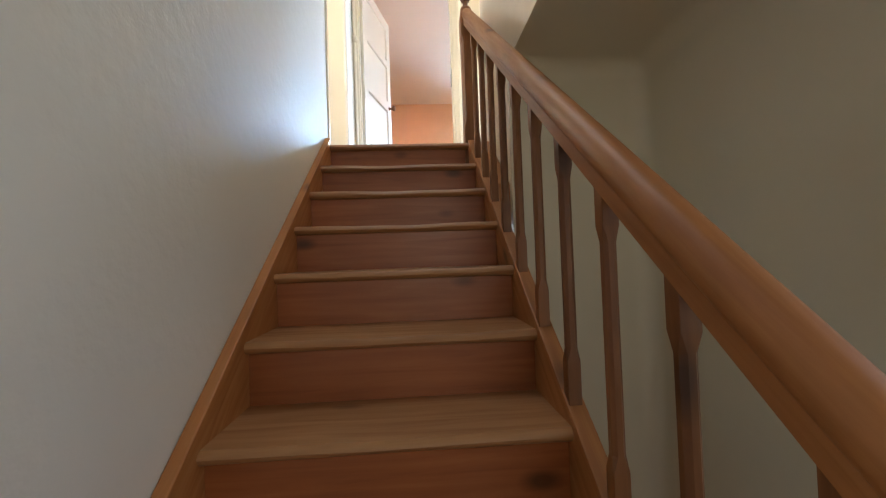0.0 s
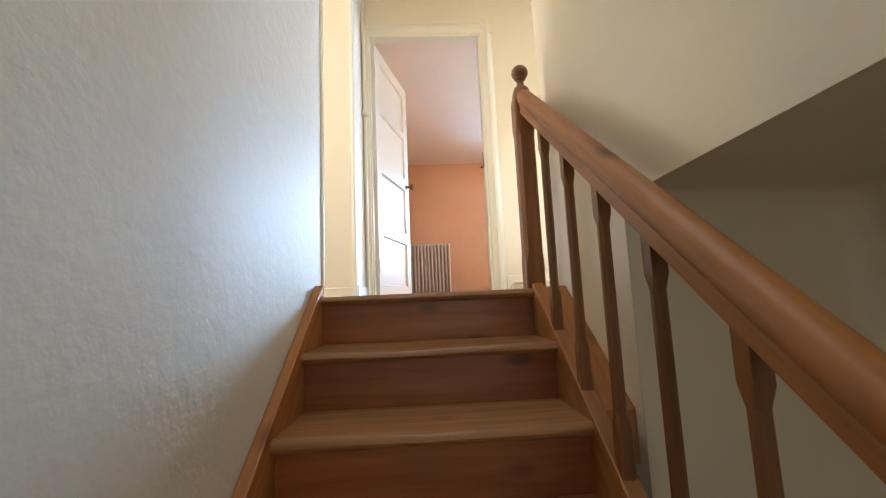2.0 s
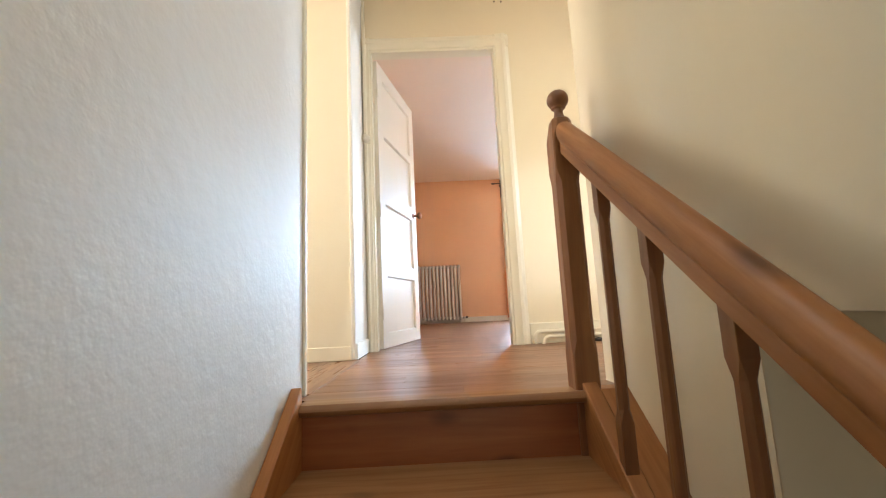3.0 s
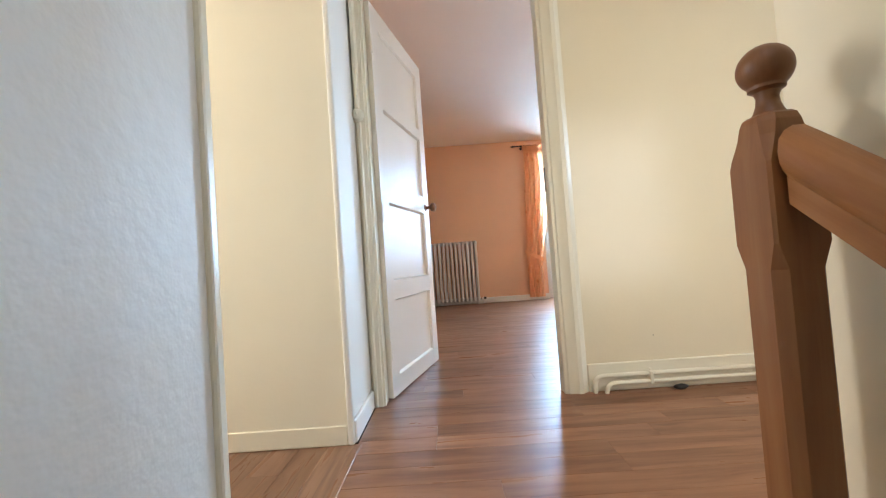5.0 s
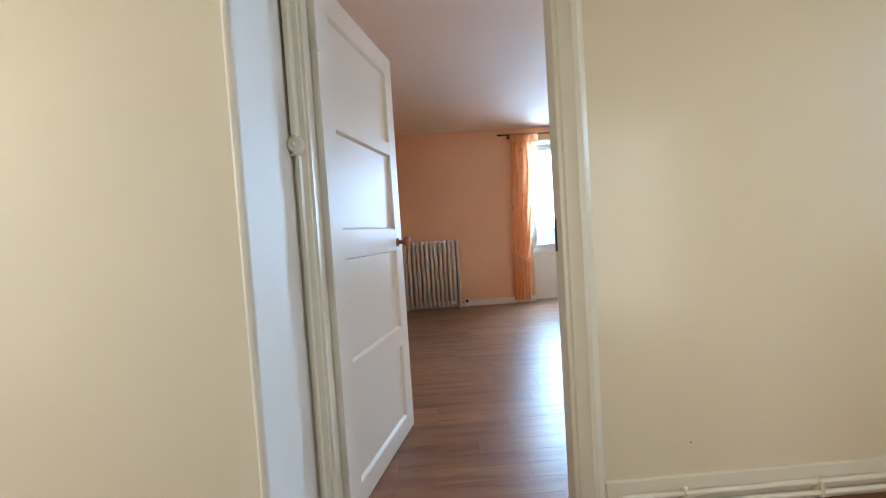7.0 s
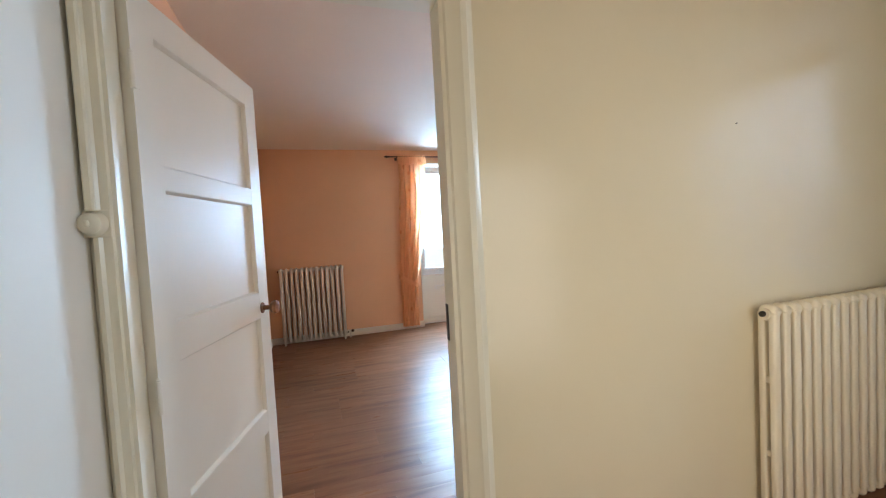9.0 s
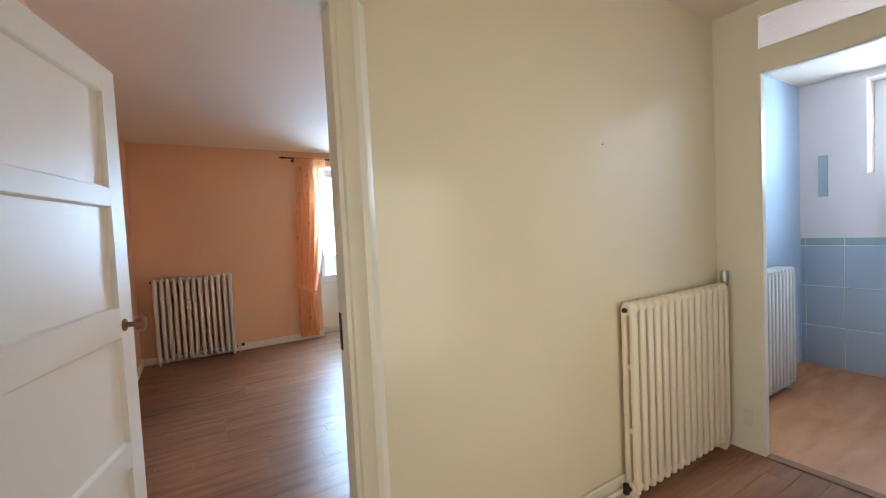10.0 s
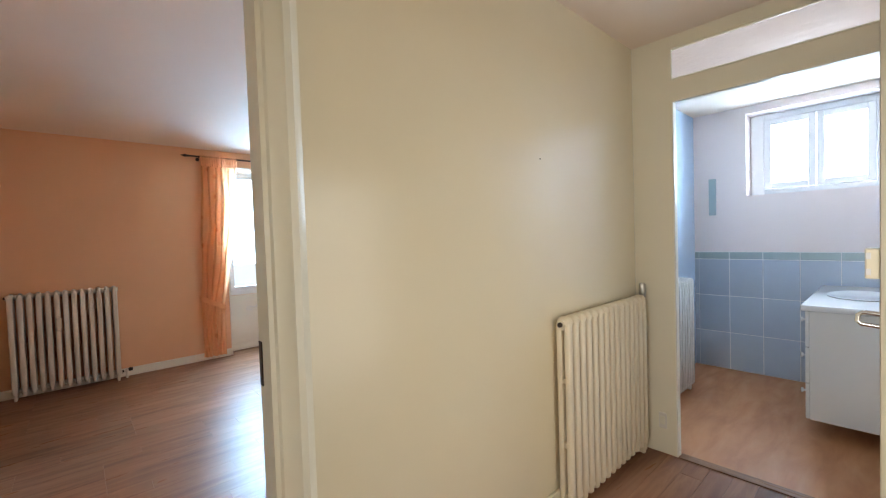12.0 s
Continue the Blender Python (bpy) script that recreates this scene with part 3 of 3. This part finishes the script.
# ---- radiators ----
def radiator(name, label, sections, pitch, depth, z0, z1, material, place, turn, column=0.6, web=False):
    """Cast-iron column radiator: sections along +x, front towards -y, place at its rear foot corner."""
    root = thing(name, label, "radiator", "cast-iron radiators", place, turn)
    w = pitch * column
    cd = depth * 0.40
    bm = bmesh.new()
    for y0 in (0.0, depth - cd):
        box(bm, -w / 2, w / 2, -y0 - cd, -y0, z0 + 0.035, z1 - 0.03, bev=w * 0.24, seg=3)
    if web:
        box(bm, -w * 0.46, w * 0.46, -depth + cd * 0.4, 0.0, z0 + 0.02, z1 - 0.02)
    h = (z1 - z0) / 3
    for z in (z0 + h, z0 + 2 * h):
        box(bm, -w * 0.35, w * 0.35, -depth + cd * 0.7, -cd * 0.7, z - 0.014, z + 0.014, bev=0.004)
    for z in (z0 + 0.035, z1 - 0.035):
        box(bm, -w / 2 - 0.001, w / 2 + 0.001, -depth, 0.0, z - 0.035, z + 0.035, bev=0.024, seg=3)
        tube(bm, [(-pitch / 2, -depth / 2, z), (pitch / 2, -depth / 2, z)], 0.023, 12)
    me = mesh_of("section", bm, material, True)
    for k in range(sections):
        ob = new("section", me)
        ob.parent = root
        ob.location = (pitch * (k + 0.5), 0, 0)
    for k in (0, sections - 1):
        bm = bmesh.new()
        box(bm, pitch * (k + 0.5) - 0.012, pitch * (k + 0.5) + 0.012, -depth * 0.8, -depth * 0.2, 0.0, z0 + 0.02, bev=0.004)
        part("foot", bm, material, root)
    for x, z in ((-0.006, z1 - 0.035), (pitch * sections + 0.006, z0 + 0.035)):
        bm = bmesh.new()
        lathe(bm, [(0.012, -0.006), (0.012, 0.004), (0.009, 0.008)] if x > 0 else [(0.009, -0.008), (0.012, -0.004), (0.012, 0.006)], 8, pose(x, -depth / 2, z, 0, 90, 0))
        part("plug", bm, M_IRON, root)
    return root


r_bed = radiator("radiator", "grey-white cast-iron column radiator against the apricot wall", 13, 0.0612, 0.153, 0.045, 0.972, M_RADW, (0.066, 5.819, 0), 0, 0.66, web=True)
r_land = radiator("radiator", "cream enamelled cast-iron column radiator on the landing", 15, 0.0605, 0.068, 0.05, 0.972, M_RAD, (2.20, 1.449, 0), 0, 0.62)
r_bath = radiator("radiator", "white enamelled column radiator in the bathroom", 13, 0.06, 0.13, 0.05, 0.95, M_LACQ, (3.62, 1.63, 0), 0, 0.62, web=True)

bm = bmesh.new()
tube(bm, [(0.797, -0.06, 0.08), (0.835, -0.06, 0.08)], 0.012)
tube(bm, [(0.835, -0.06, 0.0), (0.835, -0.06, 0.10)], 0.011)
part("valve_pipe", bm, M_RADW, r_bed, smooth=True)
bm = bmesh.new()
lathe(bm, [(0.012, 0), (0.018, 0.006), (0.018, 0.03), (0.013, 0.036)], 14, pose(0.848, -0.06, 0.085, 0, 90, 0))
part("valve_knob", bm, M_IRON, r_bed, "dark valve knob", True)
bm = bmesh.new()
box(bm, 0.328, 0.364, -0.165, -0.151, 0.60, 0.72, bev=0.004)
part("hanging_humidifier", bm, M_RADW, r_bed)
bm = bmesh.new()
tube(bm, [(-0.03, -0.034, 0.085), (0.0, -0.034, 0.085)], 0.010)
tube(bm, [(-0.03, -0.034, 0.075), (-0.03, -0.034, 0.12)], 0.014)
part("return_valve", bm, M_IRON, r_land, "dark return valve", True)
# valve of the landing radiator
bm = bmesh.new()
tube(bm, [(0.885, -0.034, 0.937), (0.925, -0.034, 0.937), (0.93, -0.034, 0.93), (0.93, -0.034, 0.0)], 0.010)
part("valve_pipe", bm, M_RAD, r_land, smooth=True)
bm = bmesh.new()
lathe(bm, [(0.014, 0.012), (0.019, 0.018), (0.021, 0.040), (0.020, 0.075), (0.017, 0.092), (0.006, 0.096)], 18, pose(0.925, -0.034, 0.945))
part("thermostat_head", bm, M_STEEL, r_land, "grey thermostat valve head", True)
bm = bmesh.new()
lathe(bm, [(0.011, -0.045), (0.015, -0.040), (0.015, -0.015), (0.012, -0.010), (0.012, 0.004), (0.017, 0.006), (0.017, 0.014)], 12, pose(0.925, -0.034, 0.945))
tube(bm, [(0.895, -0.034, 0.937), (0.918, -0.034, 0.937)], 0.015, 6)
part("valve_body", bm, M_IRON, r_land, "dark valve body", True)
bm = bmesh.new()
lathe(bm, [(0.012, -0.012), (0.016, -0.010), (0.016, 0.010), (0.012, 0.012)], 6, pose(0.93, -0.034, 0.83))
part("union_nut", bm, M_RAD, r_land)


# ---- heating pipes along the landing wall ----
def pipes():
    root = thing("heating_pipes", "pair of cream painted heating pipes above the floor", "pipe")
    for z, y, xs, r in ((0.076, 1.437, 1.040, 0.0105), (0.043, 1.425, 1.090, 0.0105)):
        bm = bmesh.new()
        bend = [(xs + 0.04 * (1 - math.sin(a)), y, z - 0.04 * (1 - math.cos(a))) for a in [radians(90 - i * 15) for i in range(7)]]
        tube(bm, [(xs, y, -0.012)] + bend + [(2.205, y, z)], r, 12)
        part("pipe", bm, M_TRIM, root, smooth=True)
    for x in (1.30, 1.80):
        bm = bmesh.new()
        box(bm, x - 0.008, x + 0.008, 1.412, 1.452, 0.030, 0.091, bev=0.003)
        tube(bm, [(x, 1.43, 0.090), (x, 1.43, 0.101)], 0.006, 8)
        part("pipe_clip", bm, M_TRIM, root)


pipes()


# ---- light switch with its cable cover ----
def light_switch():
    root = thing("light_switch", "old round ivory switch below a painted cable cover", "switch")
    bm = bmesh.new()
    lathe(bm, [(0.030, 0.0), (0.030, 0.006), (0.026, 0.012), (0.024, 0.026), (0.017, 0.031), (0.006, 0.032)], 24, pose(0.004, 1.434, 1.40, 90, 0, 0))
    part("switch_body", bm, M_PLASTIC, root, smooth=True)
    part("backplate", solid(-0.030, 0.038, 1.432, 1.4365, 1.367, 1.433, bev=0.0015), M_TRIM, root)
    part("lever", solid(0.000, 0.008, 1.394, 1.404, 1.393, 1.407, bev=0.002), M_PLASTIC, root)
    part("cable_cover", solid(-0.008, 0.012, 1.418, 1.434, 1.43, H, bev=0.004), M_TRIM, root)


light_switch()


# ---- bedroom window and curtain ----
def casement(name, label, x0, x1, z0, z1, sashes, place, turn, frame_w=0.055, sash_w=0.05, frame_h=0.055):
    root = tagged(new(name), label, "window", kind="structure")
    root.matrix_world = pose(*place, 0, 0, turn)
    for b in ((x0, x0 + frame_w, z0, z1), (x1 - frame_w, x1, z0, z1), (x0 + frame_w, x1 - frame_w, z0, z0 + frame_h), (x0 + frame_w, x1 - frame_w, z1 - frame_h, z1)):
        part("window_frame", solid(b[0], b[1], -0.035, 0.035, b[2], b[3], bev=0.004), M_UPVC, root)
    w = (x1 - x0 - 2 * frame_w) / sashes
    for k in range(sashes):
        a, b = x0 + frame_w + k * w + 0.002, x0 + frame_w + (k + 1) * w - 0.002
        c, d = z0 + frame_h + 0.002, z1 - frame_h - 0.002
        bm = bmesh.new()
        for e in ((a, a + sash_w, c, d), (b - sash_w, b, c, d), (a + sash_w, b - sash_w, c, c + sash_w), (a + sash_w, b - sash_w, d - sash_w, d)):
            box(bm, e[0], e[1], -0.045, 0.02, e[2], e[3], bev=0.003)
        sash = part("sash", bm, M_UPVC, root)
        pane = part("pane", solid(a + sash_w - 0.002, b - sash_w + 0.002, -0.012, -0.006, c + sash_w - 0.002, d - sash_w + 0.002), M_GLASS, sash)
        pane.visible_shadow = False
    return root


w1 = casement("window_1", "white casement window of the bedroom", 1.946, 3.094, 0.702, 2.294, 2, (0, 6.085, 0), 0)
part("window_sill", solid(1.946, 3.094, 5.99, 6.05, 0.70, 0.722, bev=0.004), M_WHITE, w1)
w2 = casement("window_2", "white high bathroom window with two sashes", -1.288, -0.362, 1.652, 2.398, 2, (5.40, 0, 0), -90, 0.10, 0.05)


def curtain():
    root = thing("curtain", "sheer apricot flowered curtain tied back on a dark rod", "curtain")
    bm = bmesh.new()
    nu, nv = 90, 60
    grid = []
    for j in range(nv + 1):
        z = 0.045 + (2.30 - 0.045) * j / nv
        if z < 0.66:
            f = (0.66 - z) / 0.62
            xa, xb = 1.625 - 0.01 * f, 1.85 + 0.015 * f
        else:
            f = (z - 0.66) / 1.64
            s = f ** 0.75
            xa, xb = 1.62 + 0.055 * f, 1.85 + 0.20 * min(1.0, s * 1.25)
        pinch = math.exp(-((z - 0.66) / 0.09) ** 2)
        row = []
        for i in range(nu + 1):
            u = i / nu
            amp = 0.020 * (1 - 0.55 * pinch)
            yy = 5.765 + amp * math.sin(u * 5.0 * math.tau + 0.9 * math.sin(2.2 * z + 3 * u)) + 0.010 * math.sin(u * 19 + z * 4)
            xx = xa + (xb - xa) * u + 0.006 * math.sin(z * 7 + u * 11)
            row.append(bm.verts.new((xx, yy - 0.02 * pinch, z)))
        grid.append(row)
    for a, b in zip(grid, grid[1:]):
        for i in range(nu):
            bm.faces.new((a[i], a[i + 1], b[i + 1], b[i]))
    part("fabric", bm, M_CURTAIN, root, smooth=True)
    # gathered heading above the rod
    bm = bmesh.new()
    rows = []
    for z, off in ((2.27, -0.034), (2.31, -0.03), (2.36, -0.018), (2.40, 0.0)):
        rows.append([bm.verts.new((1.67 + 0.39 * i / 80, 5.765 + off + 0.014 * math.sin(i * 1.25), z + 0.008 * math.sin(i * 0.9))) for i in range(81)])
    for a, b in zip(rows, rows[1:]):
        for i in range(80):
            bm.faces.new((a[i], a[i + 1], b[i + 1], b[i]))
    part("heading", bm, M_CURTAIN, root, smooth=True)
    # tie-back band with its hanging end
    bm = bmesh.new()
    pts = []
    for i in range(33):
        a = i / 32 * math.tau
        pts.append((1.735 + 0.135 * math.cos(a), 5.765 + 0.055 * math.sin(a), 0.675 - 0.075 * math.cos(a)))
    for p, q in zip(pts, pts[1:]):
        f = [bm.verts.new((p[0], p[1], p[2] - 0.03)), bm.verts.new((q[0], q[1], q[2] - 0.03)), bm.verts.new((q[0], q[1], q[2] + 0.03)), bm.verts.new((p[0], p[1], p[2] + 0.03))]
        bm.faces.new(f)
    bmesh.ops.remove_doubles(bm, verts=bm.verts[:], dist=0.0005)
    part("tie_back", bm, M_CURTAIN, root, smooth=True)


curtain()


def curtain_rod():
    root = thing("curtain_rod", "dark iron curtain rod with a pointed finial", "curtain rod")
    bm = bmesh.new()
    tube(bm, [(1.55, 5.775, 2.385), (3.50, 5.775, 2.385)], 0.009, 12)
    part("rod", bm, M_IRON, root, smooth=True)
    for x, s in ((1.56, -1), (3.49, 1)):
        bm = bmesh.new()
        lathe(bm, [(0.012, 0), (0.015, 0.008), (0.009, 0.016), (0.017, 0.03), (0.014, 0.045), (0.002, 0.075)], 14, pose(x, 5.775, 2.385, 0, 90 * s, 0))
        part("finial", bm, M_IRON, root, smooth=True)
    for x in (1.66, 3.40):
        bm = bmesh.new()
        tube(bm, [(x, 5.838, 2.36), (x, 5.80, 2.36), (x, 5.775, 2.372)], 0.006, 8)
        lathe(bm, [(0.02, 0), (0.02, 0.004)], 12, pose(x, 5.839, 2.36, 90, 0, 0))
        part("bracket", bm, M_IRON, root)


curtain_rod()


# ---- bathroom ----
def transom():
    root = tagged(new("window_3"), "rippled glass transom above the bathroom door", "window", kind="structure")
    pane = part("pane", solid(3.178, 3.184, 0.38, 1.245, 2.228, 2.413), M_RIPPLE, root)
    pane.visible_shadow = False
    for b in ((0.38, 1.245, 2.228, 2.240), (0.38, 1.245, 2.401, 2.413)):
        part("bead", solid(3.163, 3.177, b[0], b[1], b[2], b[3], bev=0.003), M_TRIM, root)


transom()
strike = thing("strike_plate", "dark steel strike plate on the bedroom door jamb", "strike plate")
part("plate", solid(0.899, 0.9025, 1.507, 1.527, 0.98, 1.10, bev=0.001), M_IRON, strike)
structure("trim_floor_strip", solid(-0.014, 0.014, 0.158, 1.045, -0.002, 0.003, bev=0.001), M_FLOORY, "brown wood floor strip at the passage", "trim")
structure("threshold", solid(3.150, 3.215, 0.38, 1.236, 0.0, 0.008, bev=0.002), M_FLOORY, "dark wood threshold strip", "threshold")
structure("trim_bathroom_jamb", solid(3.157, 3.205, 1.236, 1.2455, 0.0, 2.104, bev=0.003), M_WHITE, "pale painted edge of the bathroom door frame", "trim")


def bath_door():
    root = tagged(new("door_2"), "worn painted bathroom door standing open with chrome handles, paint darkened for its shade", "door", kind="structure")
    root.matrix_world = pose(3.145, 0.333, 0, 0, 0, 176.4)
    L = 0.80
    part("leaf", solid(0, L, -0.021, 0.021, 0.008, 2.09, bev=0.003), M_DOOR, root)
    for s in (-1, 1):
        for lo, hi in ((0.14, 0.86), (1.18, 1.98)):
            bm = bmesh.new()
            y = s * 0.021
            for e in ((0.10, 0.12, lo, hi), (L - 0.12, L - 0.10, lo, hi), (0.12, L - 0.12, lo, lo + 0.02), (0.12, L - 0.12, hi - 0.02, hi)):
                box(bm, e[0], e[1], min(y, y + s * 0.008), max(y, y + s * 0.008), e[2], e[3], bev=0.002)
            part("moulding", bm, M_DOOR, root)
        handle = part("escutcheon", solid(L - 0.068, L - 0.040, min(s * 0.021, s * 0.025), max(s * 0.021, s * 0.025), 0.88, 1.12, bev=0.0018), M_CHROME, root, "chrome handle plate")
        bm = bmesh.new()
        if s < 0:
            tube(bm, [(L - 0.055, -0.024, 1.075), (L - 0.055, -0.062, 1.078), (L - 0.055, -0.074, 1.068), (L - 0.055, -0.076, 1.050), (L - 0.055, -0.066, 1.040), (L - 0.055, -0.024, 1.036)], 0.007, 12)
            part("handle", bm, M_CHROME, handle, "looped chrome handle", True)
            continue
        tube(bm, [(L - 0.055, s * 0.024, 1.045), (L - 0.055, s * 0.056, 1.045), (L - 0.062, s * 0.064, 1.045), (L - 0.095, s * 0.066, 1.050), (L - 0.14, s * 0.060, 1.042)], 0.009, 12)
        part("handle", bm, M_CHROME, handle, "chrome lever handle", True)
    part("lock_plate", solid(L, L + 0.0015, -0.008, 0.008, 0.98, 1.12, bev=0.0006), M_DOOR, root)
    part("keyhole", solid(L + 0.0015, L + 0.0025, -0.004, 0.004, 1.05, 1.07), M_DARK, root)
    bolt = part("bolt_case", solid(L - 0.075, L - 0.004, -0.054, -0.0215, 1.19, 1.285, bev=0.005, seg=2), M_TRIM, root, "yellowed ivory sliding bolt")
    for z in (1.212, 1.262):
        part("tab", solid(L - 0.0045, L - 0.002, -0.052, -0.040, z - 0.010, z + 0.010, bev=0.001), M_UPVC, bolt, "white screw tab")


bath_door()


def washstand():
    root = thing("vanity_cabinet", "white lacquered wall-hung washstand with drawers", "cabinet")
    x0, x1, y0, y1, z0, z1 = 3.975, 5.14, 0.252, 0.735, 0.12, 0.815
    part("body", solid(x0, x1, y0, y1, z0, z1, bev=0.003), M_LACQ, root)
    h = (z1 - z0) / 3
    for k in range(3):
        for a, b in ((x0 + 0.002, x0 + 0.40), (x0 + 0.404, x1 - 0.002)):
            front = part("drawer" if a < x0 + 0.1 else "door", solid(a, b, y1 + 0.001, y1 + 0.02, z0 + k * h + 0.003, z0 + (k + 1) * h - 0.003, bev=0.003), M_LACQ, root)
            bm = bmesh.new()
            lathe(bm, [(0.007, 0), (0.006, -0.012), (0.015, -0.018), (0.016, -0.026), (0.006, -0.03)], 14, pose((a + b) / 2 if a > x0 + 0.1 else a + 0.06, y1 + 0.02, z0 + (k + 0.72) * h, 90, 0, 0))
            part("knob", bm, M_CERAM, front, "white round knob", True)
    bm = bmesh.new()
    box(bm, x0 - 0.02, 5.176, 0.252, 0.775, 0.8165, 0.856, bev=0.008, seg=2)
    top = part("washbasin_top", bm, M_CERAM, root, "white ceramic basin top", True)
    bm = bmesh.new()
    n = 32
    rings = []
    for r, z in ((1.0, 0.857), (1.03, 0.864), (0.98, 0.866), (0.92, 0.862)):
        rings.append([bm.verts.new((4.56 + 0.26 * r * math.cos(i * math.tau / n), 0.52 + 0.18 * r * math.sin(i * math.tau / n), z)) for i in range(n)])
    for a, b in zip(rings, rings[1:]):
        for i in range(n):
            bm.faces.new((a[i], a[(i + 1) % n], b[(i + 1) % n], b[i]))
    bm.faces.new(rings[-1])
    part("basin_rim", bm, M_CERAM, top, smooth=True)
    return root


washstand()

socket = thing("wall_outlet", "small cream plastic outlet on the door post", "outlet")
part("plate", solid(3.150, 3.160, 1.297, 1.343, 0.155, 0.250, bev=0.004), M_RADW, socket)
part("insert", solid(3.146, 3.1505, 1.305, 1.335, 0.18, 0.23, bev=0.002), M_PLASTIC, socket)

lump = thing("pipe_collar", "crumbled dark brown pipe collar on the floor", "collar")
bm = bmesh.new()
bmesh.ops.create_icosphere(bm, subdivisions=2, radius=1)
for v in bm.verts:
    k = 1 + 0.35 * noise.noise(v.co * 2.3)
    v.co = Vector((1.43 + 0.034 * k * v.co.x, 1.415 + 0.018 * k * v.co.y, 0.012 + 0.013 * k * v.co.z))
part("collar_body", bm, M_DARK, lump, smooth=True)

# One nail; the other heads stand for a wall mark and two hook holes.
def nail_hole_or_mark(label, x, z, r, out):
    root = thing("nail", label, "nail", "nails in the landing wall")
    bm = bmesh.new()
    lathe(bm, [(r * 0.6, -0.002), (r * 0.6, out), (r, out), (r * 0.9, out + 0.0015)], 10, pose(x, 1.4695, z, 90, 0, 0))
    part("nail_head", bm, M_IRON, root)


nail_hole_or_mark("small dark nail in the cream painted wall", 2.147, 1.707, 0.0028, 0.004)
nail_hole_or_mark("small brown mark low in the cream wall, built as a nail head", 1.347, 0.246, 0.0026, 0.003)
nail_hole_or_mark("dark hook hole high above the bedroom door, built as a small head", 0.941, 2.419, 0.006, 0.005)
nail_hole_or_mark("dark hook hole high above the bedroom door, built as a small head", 0.990, 2.417, 0.006, 0.005)

hook = thing("window_stay", "small white looped stay below the window sill", "window stay")
bm = bmesh.new()
tube(bm, [(2.215 + 0.040 * math.cos(a), 6.006, 0.520 + 0.022 * math.sin(a)) for a in [radians(20 + 25 * i) for i in range(13)]], 0.006, 8)
tube(bm, [(2.25, 6.006, 0.527), (2.31, 6.006, 0.542)], 0.006, 8)
part("loop", bm, M_UPVC, hook, smooth=True)
part("mount", solid(2.295, 2.315, 6.0, 6.022, 0.527, 0.557, bev=0.002), M_UPVC, hook)

# ---- tiles of the bathroom ----
TW, TH = 0.256, 0.353


def tile_mesh(name, w, h, material):
    bm = solid(-0.005, 0.0, 0.003, w - 0.003, 0.003, h - 0.003, bev=0.0015)
    return mesh_of(name, bm, material)


tile_me, border_me = tile_mesh("wall_tile", TW, TH, M_TILE), tile_mesh("border_tile", TW, 0.07, M_BORDER)
part("grout", solid(5.1765, 5.1795, 0.25, 1.72, 0.0, 3 * TH + 0.072), M_GROUT, bath_far)
for i in range(6):
    for j in range(4):
        ob = new("wall_tile" if j < 3 else "border_tile", tile_me if j < 3 else border_me)
        ob.parent = bath_far
        ob.location = (5.1765, 1.684 - (i + 1) * TW if i < 5 else 1.684 - 5 * TW - 0.150, j * TH)
        if i == 5:
            ob.scale = (1, 0.58, 1)
for j in range(4):
    ob = new("wall_tile" if j < 3 else "border_tile", tile_me if j < 3 else border_me)
    ob.parent = bath_far
    ob.location = (5.1765, 1.684, j * TH)
    ob.scale = (1, 0.13, 1)
part("decor_tile", solid(5.168, 5.178, 1.53, 1.59, 1.485, 1.835, bev=0.002), M_BORDER, bath_far, "green-grey decorative tile strip")


# ---- laminate planks ----
rnd = random.Random(4)
plank_cache = {}


def plank(length, width, along, parent, x, y):
    key = (round(length, 2), round(width, 3), along)
    if key not in plank_cache:
        l, w = key[0], key[1]
        size = (0, l - 0.0007, 0, w - 0.0007) if along == "x" else (0, w - 0.0007, 0, l - 0.0007)
        plank_cache[key] = mesh_of("plank", solid(*size, -0.012, 0.0, bev=0.0004), M_FLOOR if along == "x" else M_FLOORY)
    ob = new("plank", plank_cache[key])
    ob.parent = parent
    ob.location = (x, y, rnd.uniform(-0.0004, 0.0))


def lay(parent, x0, x1, y0, y1, width, along="x"):
    a0, a1, b0, b1 = (x0, x1, y0, y1) if along == "x" else (y0, y1, x0, x1)
    rows = max(1, round((b1 - b0) / width))
    w = (b1 - b0) / rows
    for r in range(rows):
        a = a0
        first = True
        while a < a1 - 0.01:
            l = rnd.choice((0.3, 0.5, 0.7, 0.9)) if first else rnd.choice((0.6, 0.8, 0.9, 1.0))
            first = False
            l = min(l, a1 - a)
            if a1 - a - l < 0.15:
                l = a1 - a
            b = b0 + r * w
            plank(l, w, along, parent, *((a, b) if along == "x" else (b, a)))
            a += l


lay(floor, 0.0, 3.16, 0.078, 1.51, 0.112)
lay(floor, -0.08, 3.13, 1.51, 5.84, 0.112)
lay(floor, 1.946, 3.094, 5.841, 6.004, 0.082)
lay(floor, 3.13, 4.2, 1.84, 5.84, 0.114)
lay(floor, -2.2, 0.0, 0.15, 1.05, 0.112, "y")
